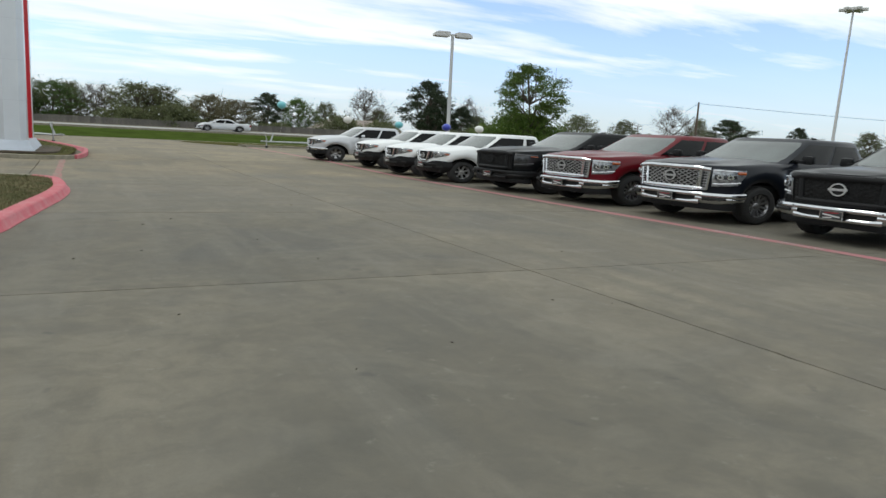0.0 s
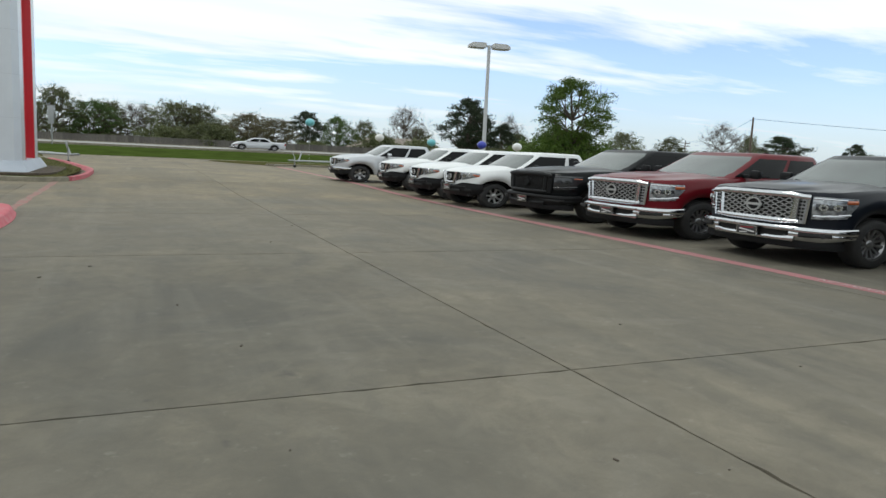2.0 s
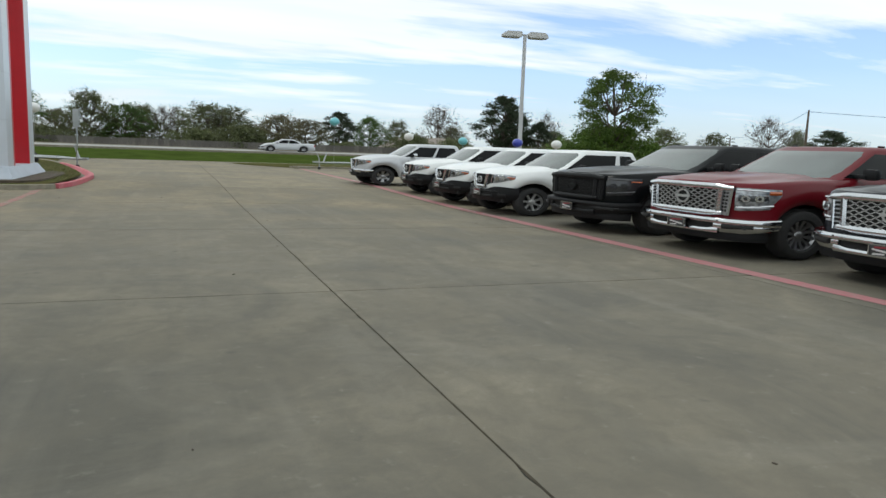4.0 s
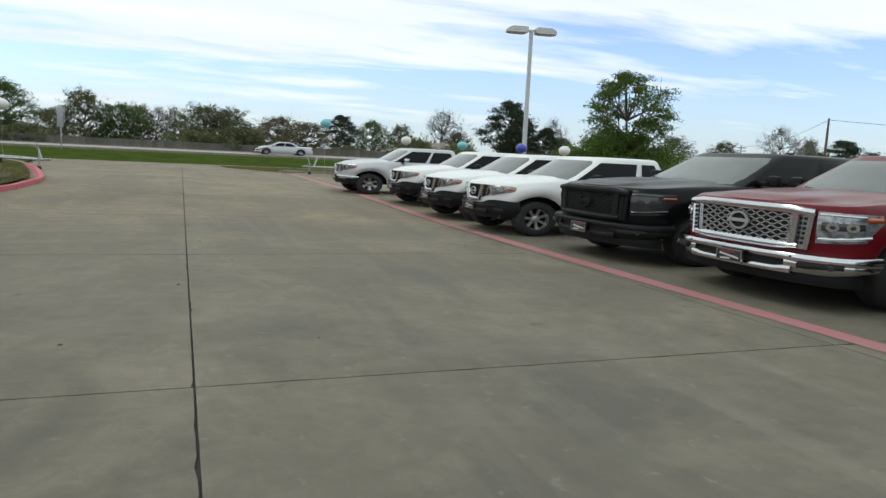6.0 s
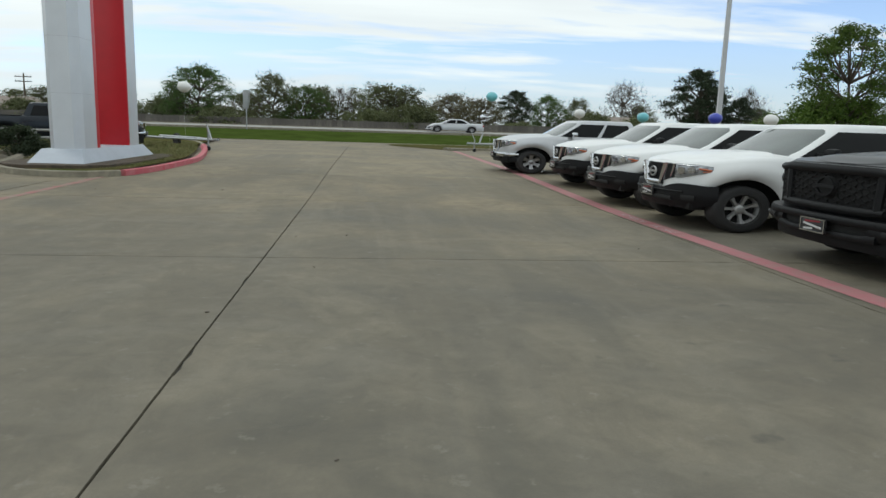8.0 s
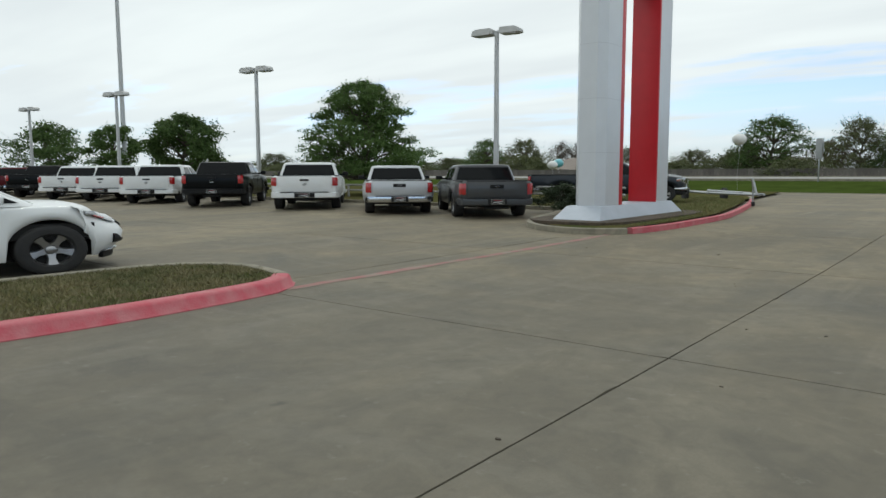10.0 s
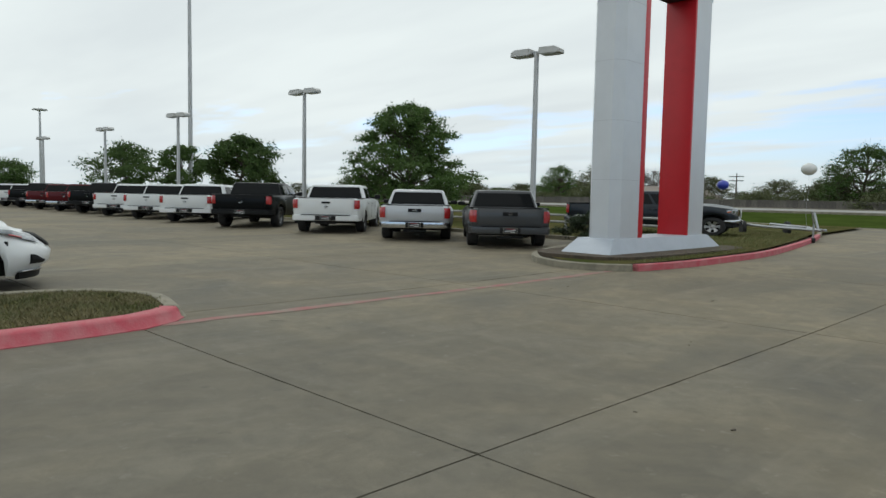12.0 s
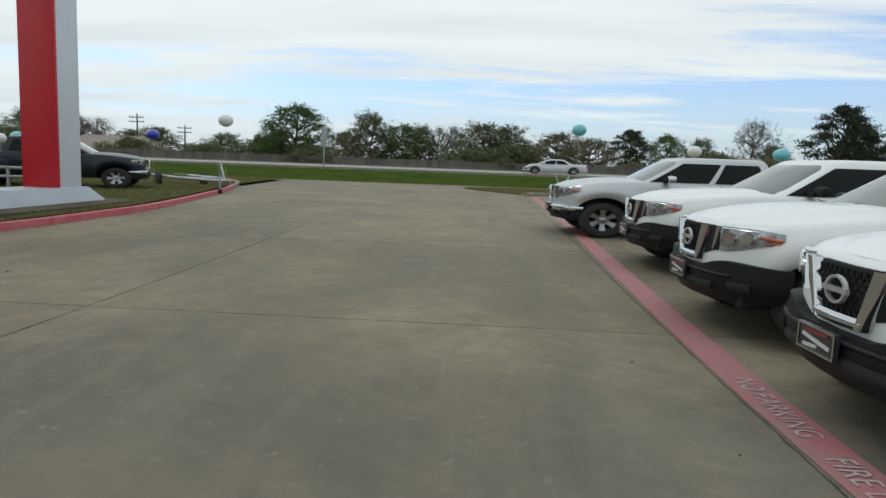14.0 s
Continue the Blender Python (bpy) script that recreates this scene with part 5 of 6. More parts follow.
GL = "trucks parked tail-out in the far row"
pickup(left_row(-9.15, 16.45, 5.22), MIDSIZE, "gunmetal-grey crew-cab pickup parked tail-out", GL, P_GRAY, trim="chrome", crew=True, bumper=P_GRAY)
pickup(left_row(-12.7, 16.35, 5.22), MIDSIZE, "silver-white crew-cab pickup parked tail-out", GL, P_SILVER, trim="chrome", crew=True)
wt = pickup(left_row(-17.1, 16.3, 5.79), FULLSIZE, "white crew-cab pickup parked tail-out", GL, P_WHITE, trim="paint", crew=True, bumper=P_WHITE)
bt = pickup(left_row(-21.6, 15.6, 5.79), HEAVY, "black crew-cab pickup on tall tyres, parked tail-out", GL, P_BLACK, trim="plastic", crew=True, bumper=M_PLASTIC)
mt = pickup(left_row(-43.6, 15.9, 5.79), FULLSIZE, "maroon crew-cab pickup parked tail-out", GL, P_MAROON, trim="chrome", crew=True)
for i, x in enumerate((-26.6, -30.7, -34.8)):
    copy_thing(wt, left_row(x, 15.7, 5.79))
copy_thing(bt, left_row(-39.2, 15.8, 5.79))
copy_thing(mt, left_row(-48.0, 15.9, 5.79))
for i, x in enumerate((-52.5, -57, -61.5, -66.5, -71.5, -76.5, -82)):
    copy_thing((bt, wt, wt, bt, mt, wt, bt)[i], left_row(x, 15.9, 5.79))

pickup(pose(-7.75, 27.4, gz(27) + 0.105, 0, 0, 19), MIDSIZE, "dark slate crew-cab pickup parked on the grass", "", P_BRONZE, trim="chrome", rim=M_STEELRIM, crew=True)


# ---------------------------------------------------------------- crossover and street cars
def car(m, label, paint_, L=4.8, W=1.9, H=1.68, suv=True, group="", oh=0.92, wb=2.82, r=0.37, rim=M_ALLOY, z_nose=0.88, cat="car"):
    rt = root("crossover_car" if suv else "sedan_car", m, label, cat, group, (SH, SH, SV))
    sh = Shell(L, W, 1.75)
    if suv:
        # the nose juts at bumper height and rakes back above and below
        sh.lean = lambda x, z: smoothstep(-0.85, -0.15, x) * (-0.26 * smoothstep(0.60, 1.0, z) - 0.16 * smoothstep(0.50, 0.24, z))
    fx, rx, zb0, ra = -oh, -oh - wb, 0.24, r + (0.075 if suv else 0.05)
    z_cowl, z_belt = (1.07, 1.10) if suv else (0.92, 0.96)
    x_ws = -1.12
    x_cr = -L + (0.45 if suv else 0.95)

    def z_top(x):
        if x > x_ws:
            f = smoothstep(0.0, x_ws, x)
            return z_nose - 0.16 + (z_cowl - z_nose + 0.16) * (1 - (1 - f) ** 2.2)
        return z_cowl + (z_belt - z_cowl) * smoothstep(x_ws, x_cr, x)

    def z_low(x):
        z = zb0
        for c in (fx, rx):
            d = abs(x - c)
            if d < ra:
                z = max(z, r + math.sqrt(max(0, ra * ra - d * d)))
        return z
    fr = [0, 0.10, 0.30, 0.55, 0.72, 0.86, 0.95, 1.0]
    ins = [0.05, 0.018, 0.0, 0.0, 0.02, 0.03, 0.05, 0.10]
    us, u = [], 0.0
    while u < sh.total:
        us.append(u)
        p, _ = sh.at(u)
        u += 0.035 if min(abs(p.x - fx), abs(p.x - rx)) < ra + 0.08 or p.x > -0.6 else 0.12
    us.append(sh.total)
    edges = []
    b = bmesh.new()
    for sgn in (1, -1):
        grid, edge = [], []
        for u in us:
            p, nr = sh.at(u * sgn if u > 0 else 1e-6 * sgn)
            lo, hi = z_low(p.x), z_top(p.x)
            line = []
            for f, i in zip(fr, ins):
                z = lo + (hi - lo) * f
                q = p + nr * (sh.lean(p.x, z) - i)
                line.append(Vector((q.x, q.y, z)))
            grid.append(line)
            edge.append(line[-1])
        sheet(b, grid)
        edges.append(edge)
    part("body", b, paint_, rt, smooth=42)
    b = bmesh.new()
    rows = []
    for p, q in zip(*edges):
        rows.append([p.lerp(q, i / 10) + Vector((0, 0, 0.06 * smoothstep(0, -0.5, p.x) * math.sin(math.pi * i / 10) ** 0.7)) for i in range(11)])
    sheet(b, rows)
    part("hood", b, paint_, rt, smooth=50)
    b = bmesh.new()
    box(b, (-L / 2, 0, zb0 + 0.12), (L - 1.0, W - 0.5, 0.25), 0.03)
    for c in (fx, rx):
        box(b, (c, 0, r + 0.28), (2 * ra + 0.06, W - 0.14, 0.24), 0.02)
    part("chassis", b, M_UNDER, rt)
    w2 = W / 2
    ys = (w2 - 0.07, w2 * 0.74)
    fb, ft = (x_ws + 0.05, -1.95), None
    rb, rtop = (x_cr + 0.1, -L + (0.75 if suv else 1.75))

    def ring(f):
        z = z_belt - 0.03 + (H - 0.03 - z_belt + 0.03) * f
        a = fb[0] + (fb[1] - fb[0]) * f ** 0.9
        c = rb + (rtop - rb) * f ** 1.3
        y = ys[0] + (ys[1] - ys[0]) * f ** 1.2
        return [(a + 0.06, 0, z), (a, y * 0.72, z), (a - 0.08, y * 0.94, z), (a - 0.22, y, z), ((a + c) / 2, y + 0.015, z), (c + 0.2, y, z), (c + 0.04, y * 0.93, z), (c, y * 0.6, z), (c - 0.02, 0, z),
                (c, -y * 0.6, z), (c + 0.04, -y * 0.93, z), (c + 0.2, -y, z), ((a + c) / 2, -y - 0.015, z), (a - 0.22, -y, z), (a - 0.08, -y * 0.94, z), (a, -y * 0.72, z)]
    b = bmesh.new()
    rows = [ring(f) for f in (0, 0.25, 0.5, 0.75, 0.93)]
    top = ring(1.0)
    cx = (top[0][0] + top[8][0]) / 2
    for sc, dz in ((0.985, 0.0), (0.95, 0.018), (0.85, 0.03), (0.5, 0.036), (0.2, 0.037)):
        rows.append([(cx + (x - cx) * sc, y * sc, z + dz) for x, y, z in top])
    vs = sheet(b, rows, True)
    b.faces.new(vs[-1])
    part("cab", b, paint_, rt, smooth=40)
    for s in (1, -1):
        for a0, a1 in ((-0.03, 0.46), (0.50, 0.95)):
            bb = bmesh.new()
            rows = []
            for j in range(6):
                f = 0.10 + 0.74 * j / 5
                rg = ring(f)
                pa, pc = Vector(rg[3]), Vector(rg[5])
                row = []
                for i in range(8):
                    t = a0 + (a1 - a0) * i / 7
                    p = pa.lerp(pc, t)
                    row.append((p.x, s * (abs(p.y) + 0.015 * math.sin(math.pi * min(1, max(0, t))) + 0.006), p.z))
                rows.append(row)
            sheet(bb, rows)
            part("side_window", bb, M_GLASS, rt, "dark glass")
        bb = bmesh.new()
        box(bb, (x_ws - 0.45, s * (w2 + 0.08), z_belt + 0.08), (0.12, 0.2, 0.13), 0.04)
        part("mirror", bb, paint_, rt)
        part("headlamp", wrap(sh, s * 0.60, s * 1.28, lambda u: z_nose - 0.28 + 0.15 * smoothstep(0.6, 1.3, abs(u)), lambda u: z_nose - 0.15 + 0.09 * smoothstep(0.6, 1.3, abs(u)), 0.018, 0.03, 12), M_LAMPGLASS, rt, "slim clear headlamp")
        part("indicator", wrap(sh, s * 0.92, s * 1.12, lambda u: z_nose - 0.205 + 0.04 * smoothstep(0.9, 1.15, abs(u)), lambda u: z_nose - 0.175 + 0.04 * smoothstep(0.9, 1.15, abs(u)), 0.026, 0.02, 6), M_TAIL, rt, "red side marker")
        part("fog_recess", wrap(sh, s * 0.68, s * 0.90, lambda u: zb0 + 0.19, lambda u: zb0 + 0.25 + 0.09 * smoothstep(0.68, 0.88, abs(u)), 0.014, 0.02, 8), M_PLASTIC, rt)
        part("bumper_lip", wrap(sh, s * 0.4, s * 0.98, zb0 + 0.055, zb0 + 0.085, 0.035, 0.02, 12), M_CHROME, rt, "bright lower lip")
        part("tail_lamp", wrap(sh, s * (sh.total - 0.95), s * (sh.total - 0.5), z_belt - 0.3, z_belt - 0.1, 0.01, 0.03, 8), M_TAIL, rt)
    part("front_skirt", wrap(sh, -1.0, 1.0, zb0 - 0.05, zb0 + 0.055, 0.022, 0.05, 20), M_PLASTIC, rt)
    part("grille", wrap(sh, -0.42, 0.42, z_nose - 0.36, z_nose - 0.18, 0.008, 0.03, 12), M_UNDER, rt)
    for nm, idx, mt, f0, f1, sgn in (("windscreen", (2, 1, 0, 15, 14), M_SCREEN, 0.04, 0.90, 1), ("rear_window", (6, 7, 8, 9, 10), M_GLASS, 0.12, 0.86, -1)):
        bb = bmesh.new()
        sheet(bb, [[(ring(f0 + (f1 - f0) * j / 7)[i][0] + sgn * 0.008, ring(f0 + (f1 - f0) * j / 7)[i][1] * 0.96, ring(f0 + (f1 - f0) * j / 7)[i][2] + 0.006) for i in idx] for j in range(8)])
        part(nm, bb, mt, rt, smooth=60)
    cache = {}
    for x in (fx, rx):
        for s in (1, -1):
            wheel(rt, x, s * (w2 - 0.13), r, s, rim, 5 if suv else 10, cache)
    return rt


car(pose(-9.03, 5.66, gz(5), 0, 0, 82), "white crossover parked beside the grass island", P_WHITE, r=0.39, z_nose=1.04, oh=1.02)
RZ = terrain(58.2) + 0.05
car(pose(6.5, 65.5, RZ + 0.10, 0, 0, 180), "silver sedan driving on the far highway", P_SILVER, 4.75, 1.82, 1.45, False, r=0.33, z_nose=0.74)


# ---------------------------------------------------------------- trees
def leaf_mat(name, a, c):
    m = bpy.data.materials.new(name)
    m.use_nodes = True
    n, l = m.node_tree.nodes, m.node_tree.links
    b = n["Principled BSDF"]
    b.inputs["Roughness"].default_value = 0.6
    b.inputs["Specular IOR Level"].default_value = 0.25
    g = n.new("ShaderNodeNewGeometry")
    mx = n.new("ShaderNodeMix"); mx.data_type = "RGBA"
    l.new(g.outputs["Random Per Island"], mx.inputs[0])
    mx.inputs[6].default_value, mx.inputs[7].default_value = (*a, 1), (*c, 1)
    oi = n.new("ShaderNodeObjectInfo")
    hs = n.new("ShaderNodeHueSaturation")
    r = n.new("ShaderNodeMapRange")
    r.inputs[3].default_value, r.inputs[4].default_value = 0.8, 1.2
    l.new(oi.outputs["Random"], r.inputs[0])
    l.new(r.outputs[0], hs.inputs["Value"])
    l.new(mx.outputs[2], hs.inputs["Color"])
    l.new(hs.outputs[0], b.inputs["Base Color"])
    tr = n.new("ShaderNodeBsdfTranslucent")
    l.new(hs.outputs[0], tr.inputs["Color"])
    ms = n.new("ShaderNodeMixShader")
    ms.inputs[0].default_value = 0.3
    l.new(b.outputs[0], ms.inputs[1]); l.new(tr.outputs[0], ms.inputs[2])
    l.new(ms.outputs[0], n["Material Output"].inputs[0])
    return m


L_GREEN = leaf_mat("leaf_green", (0.115, 0.18, 0.052), (0.058, 0.105, 0.028))
L_BRIGHT = leaf_mat("leaf_bright_green", (0.12, 0.18, 0.035), (0.06, 0.11, 0.02))
L_DARK = leaf_mat("leaf_dark_green", (0.058, 0.078, 0.042), (0.028, 0.042, 0.022))
L_OLIVE = leaf_mat("leaf_olive", (0.17, 0.185, 0.085), (0.09, 0.105, 0.048))
L_BROWN = leaf_mat("leaf_bud_brown", (0.18, 0.158, 0.085), (0.10, 0.094, 0.05))
L_BARE = leaf_mat("twig_grey", (0.16, 0.135, 0.115), (0.09, 0.078, 0.068))


def tree(name, label, m, height, crown_w, crown_z0, leaf=0.16, n_leaf=5000, seed=1, trunk_r=0.16, lobes=11, leafm=L_GREEN, bare=0.0, layered=False, place=None, clump=1.0):
    """A tapered trunk, forking limbs, and a crown of small leaves gathered on sprays."""
    rnd = random.Random(seed)
    r = root(name, place or pose(0, 0, 0), label, "tree")
    wood = bmesh.new()
    top = height * 0.72
    bends = [Vector((0, 0, 0))]
    for i in range(1, 6):
        bends.append(Vector((rnd.gauss(0, 0.03 * height * 0.5), rnd.gauss(0, 0.03 * height * 0.5), top * i / 5)))
    for i in range(5):
        rod(wood, bends[i], bends[i + 1], trunk_r * (1 - i * 0.17), trunk_r * (1 - (i + 1) * 0.17), 9, False)
    centres = []
    ch = height - crown_z0
    for i in range(lobes):
        f = ((i + 0.5) / lobes) ** (1.35 if layered == "cone" else 1.0)
        z = crown_z0 + ch * (0.08 + 0.84 * f)
        span = math.sin(math.pi * min(1, 0.22 + 0.72 * f)) if layered != "cone" else (1.0 - f) ** 0.5 * min(1.0, 0.8 + 1.2 * f)
        a = i * 2.4 + rnd.uniform(-0.5, 0.5)
        rad = crown_w * 0.5 * span * (rnd.uniform(0.4, 0.95) if layered != "cone" else rnd.uniform(0.12, 0.92) ** 0.5)
        c = Vector((rad * math.cos(a), rad * math.sin(a), z))
        size = crown_w * rnd.uniform(0.12, 0.24) * (0.7 + 0.45 * span) * clump
        centres.append((c, size))
        base = bends[min(4, max(1, int(z / top * 5) - 1))]
        mid = base.lerp(c, 0.55) + Vector((rnd.gauss(0, 0.1), rnd.gauss(0, 0.1), -0.05 * height * rnd.random()))
        rod(wood, base, mid, trunk_r * 0.42, trunk_r * 0.25, 6, False)
        rod(wood, mid, c, trunk_r * 0.25, trunk_r * 0.08, 5, False)
        for k in range(8 if bare < 0.5 else 12):
            tip = c + Vector((rnd.gauss(0, 1), rnd.gauss(0, 1), rnd.gauss(0.3, 0.8))).normalized() * size * rnd.uniform(0.7, 1.25)
            fork = mid.lerp(c, rnd.uniform(0.3, 1))
            rod(wood, fork, tip, trunk_r * 0.10, trunk_r * 0.03, 4, False)
            if bare >= 0.5:
                for q in range(5):
                    t2 = tip + Vector((rnd.gauss(0, 1), rnd.gauss(0, 1), rnd.gauss(0.5, 0.8))).normalized() * size * rnd.uniform(0.3, 0.6)
                    rod(wood, fork.lerp(tip, rnd.uniform(0.4, 1)), t2, trunk_r * 0.045, trunk_r * 0.015, 3, False)
    part("trunk", wood, M_BARK, r, "rough grey-brown trunk and limbs")
    verts, faces = [], []
    sprays = max(1, int(n_leaf / 14))
    for s in range(sprays):
        c, size = centres[rnd.randrange(len(centres))]
        d = Vector((rnd.gauss(0, 1), rnd.gauss(0, 1), rnd.gauss(0, 0.75))).normalized()
        p = c + Vector((d.x, d.y, d.z * (0.6 if not layered else 0.45))) * size * (rnd.random() ** 0.5) * rnd.uniform(0.75, 1.15)
        out = Vector((d.x, d.y, d.z * 0.3 - 0.1)).normalized()
        for k in range(14):
            q = p + out * rnd.uniform(-1, 1) * leaf * 1.1 + Vector((rnd.gauss(0, 1), rnd.gauss(0, 1), rnd.gauss(0, 0.6))) * leaf * 0.7
            u = Vector((rnd.gauss(0, 1), rnd.gauss(0, 1), rnd.gauss(0, 0.6))).normalized()
            v = u.orthogonal().normalized()
            v = (v * math.cos(rnd.uniform(0, 6.28)) + u.cross(v) * math.sin(rnd.uniform(0, 6.28))).normalized()
            l, w = leaf * rnd.uniform(0.6, 1.2), leaf * rnd.uniform(0.3, 0.55)
            i0 = len(verts)
            verts += [q - u * l * 0.5, q + v * w * 0.5, q + u * l * 0.5, q - v * w * 0.5]
            faces.append((i0, i0 + 1, i0 + 2, i0 + 3))
    me = bpy.data.meshes.new("crown")
    me.from_pydata([tuple(v) for v in verts], [], faces)
    me.materials.append(leafm)
    cr = new("crown", me)
    cr.parent = r
    return r


# trees in and round the lot
tree("lot_tree", "leafy green young oak behind the parked trucks", None, 6.2, 7.3, 0.8, 0.155, 46000, 3, 0.13, 95, L_GREEN, clump=0.55, layered="cone", place=pose(-24.5, 26.6, 0.15))
tree("lot_tree", "rounded dark green oak at the lot edge", None, 5.2, 5.8, 1.3, 0.23, 17000, 5, 0.13, 24, L_GREEN, clump=0.75, place=pose(-40.8, 26.2, 0.15))
tree("lot_tree", "thin green oak at the lot edge", None, 4.9, 4.6, 1.4, 0.25, 8000, 6, 0.11, 18, L_GREEN, clump=0.75, place=pose(-50.8, 26.3, 0.15))
tree("lot_tree", "loose green oak far along the lot", None, 5.6, 6.6, 1.4, 0.28, 8500, 8, 0.12, 14, L_GREEN, place=pose(-64, 27.0, 0.15))
tree("lot_tree", "green oak far along the lot", None, 5.2, 8.0, 1.2, 0.42, 5500, 9, 0.13, 14, L_GREEN, place=pose(-110, 28.0, 0.15))
tree("spreading_tree", "spreading bright green tree with open boughs", None, 6.8, 6.6, 2.2, 0.15, 17000, 31, 0.17, 26, L_BRIGHT, clump=0.62, place=pose(23.9, 30.2, 0.05))
tree("broad_bush", "broad dense green bush below the spreading tree", None, 3.1, 7.4, 0.1, 0.19, 26000, 14, 0.14, 30, L_BRIGHT, place=pose(23.8, 30.9, 0.05))
tree("low_shrub", "low dark clipped shrub by the row end", None, 0.8, 1.7, 0.0, 0.09, 6000, 15, 0.03, 14, L_DARK, place=pose(-9.0, 19.9, 0.17))

# tree belt behind the fence: a few kinds, each built once and copied
SIZES = ((6.5, 8.5), (7.6, 6.4), (5.2, 8.6), (7.2, 7.5), (7.0, 7.5), (2.4, 7.0))
KINDS = [
    tree("belt_tree", "round olive-green tree behind the fence", None, 6.5, 8.5, 0.6, 0.21, 13000, 21, 0.2, 44, L_OLIVE, clump=0.9, place=pose(-58, 96, 0.15)),
    tree("belt_tree", "dark evergreen tree behind the fence", None, 7.6, 6.4, 1.2, 0.25, 12000, 22, 0.22, 30, L_DARK, clump=0.75, place=pose(61, 108, 0.15)),
    tree("belt_tree", "brownish budding tree behind the fence", None, 5.2, 8.6, 1.0, 0.20, 11500, 23, 0.2, 34, L_BROWN, clump=0.9, place=pose(17, 99, 0.15)),
    tree("belt_tree", "bare grey winter tree behind the fence", None, 7.2, 7.5, 1.8, 0.2, 1500, 24, 0.18, 22, L_BARE, bare=0.8, place=pose(76, 112, 0.15)),
    tree("belt_tree", "loose green tree behind the fence", None, 7.0, 7.5, 0.9, 0.21, 12500, 25, 0.2, 40, L_GREEN, clump=0.9, place=pose(-67, 98, 0.15)),
    tree("hedge_bush", "low dull green scrub along the fence", None, 2.4, 7.0, 0.0, 0.24, 8500, 26, 0.1, 22, L_OLIVE, place=pose(-50, 87, 0.15)),
]
# kind, x, y, height, width
BELT = [
    (4, -7, 92, 6.1, 7.5),
    (3, -3, 96, 5.9, 6.0),
    (0, 3, 94, 6.6, 11.0),
    (2, 12, 92, 5.5, 8.4),
    (1, 25, 112, 7.6, 7.1),
    (4, 31, 114, 7.1, 7.3),
    (0, 36, 114, 6.5, 6.4),
    (3, 43, 112, 9.2, 9.0),
    (1, 53, 106, 11.8, 10.0),
    (3, 66, 114, 9.3, 5.8),
    (0, 103, 110, 7.1, 9.1),
    (3, 118, 110, 10.8, 10.4),
    (0, 128, 112, 8.8, 7.3),
    (1, 139, 112, 9.6, 12.2),
    (1, 165, 112, 9.0, 6.7),
    (0, 196, 112, 9.0, 11.4),
    (0, 92, 112, 7.6, 11.3),
    (3, -56, 110, 6.3, 6.8),
    (0, -42, 100, 4.9, 9.3),
    (0, -32, 98, 4.3, 8.8),
    (4, -20, 90, 8.0, 10.3),
    (0, -11, 92, 7.3, 8.5),
    (0, -5, 96, 6.2, 5.9),
    (3, -1, 98, 6.2, 4.5),
    (0, 6, 95, 6.4, 8.7),
    (2, -16, 100, 5.1, 6.3),
    (3, -115, 130, 4.7, 8.4),
    (0, -85, 110, 4.2, 10.0),
    (0, -75, 110, 4.4, 8.5),
    (4, -103, 125, 3.8, 9.1),
    (3, -59, 110, 6.6, 5.0),
    (0, -87, 125, 5.8, 7.4),
    (4, -90, 120, 4.3, 11.0),
    (3, -64, 118, 6.5, 7.6),
    (0, -165, 130, 7.0, 15.3),
    (4, -58, 120, 3.9, 6.5),
    (0, -183, 130, 2.8, 14.4),
    (0, -132, 130, 5.0, 12), (0, -150, 134, 4.6, 12), (4, -190, 150, 5.0, 14), (0, -225, 150, 5.5, 14), (0, -68, 104, 4.4, 9), (0, -48, 104, 4.6, 9),
    (0, -25, 100, 5.0, 9), (0, 48, 118, 6.0, 8), (0, 61, 120, 6.5, 9), (4, 72, 122, 6.5, 8), (0, 82, 122, 6, 10), (1, 57, 110, 9.5, 7), (0, 150, 118, 6.0, 12), (0, 178, 118, 6.5, 14),
]
for k in range(30):
    BELT.append((5, -110 + k * 7.3 + 2 * math.sin(k * 5.1), 88 + 5 * math.sin(k * 2.3), 2.6 + 0.9 * math.sin(k * 1.7), 8.5))
for i, (k, x, y, h, w) in enumerate(BELT):
    rr = random.Random(i)
    c = copy_thing(KINDS[k], pose(x, y, 0.15, 0, 0, rr.uniform(0, 360)) @ Matrix.Diagonal((w / SIZES[k][1], w / SIZES[k][1], h / SIZES[k][0], 1)))


# ---------------------------------------------------------------- fence, street, far things
def fence():
    r = tagged(new("fence"), "long weathered brown board fence along the highway", "fence")
    r.matrix_world = pose(0, 80, 0.12)
    rnd = random.Random(2)
    # far plain runs
    for x0, x1 in ((-260, -75), (75, 260)):
        b = bmesh.new()
        box(b, ((x0 + x1) / 2, 0, 0.8), (x1 - x0, 0.06, 1.6), 0.01)
        part("fence_run", b, M_FENCE, r)
    boards = []
    for k in range(3):
        b = bmesh.new()
        box(b, (0, 0, 0.78), (0.585, 0.03, 1.56 + 0.03 * k), 0.008)
        boards.append(mesh_of("board", b, M_FENCE))
    for i in range(250):
        o = new("board", boards[rnd.randrange(3)])
        o.parent = r
        o.location = (-75 + i * 0.6 + 0.3, rnd.uniform(-0.012, 0.012), rnd.uniform(-0.03, 0.03))
        o.rotation_euler = (0, rnd.uniform(-0.006, 0.006), 0)
    for z in (0.35, 1.2):
        b = bmesh.new()
        box(b, (0, 0.05, z), (150, 0.05, 0.09))
        part("fence_rail", b, M_FENCE, r)
    return r


fence()


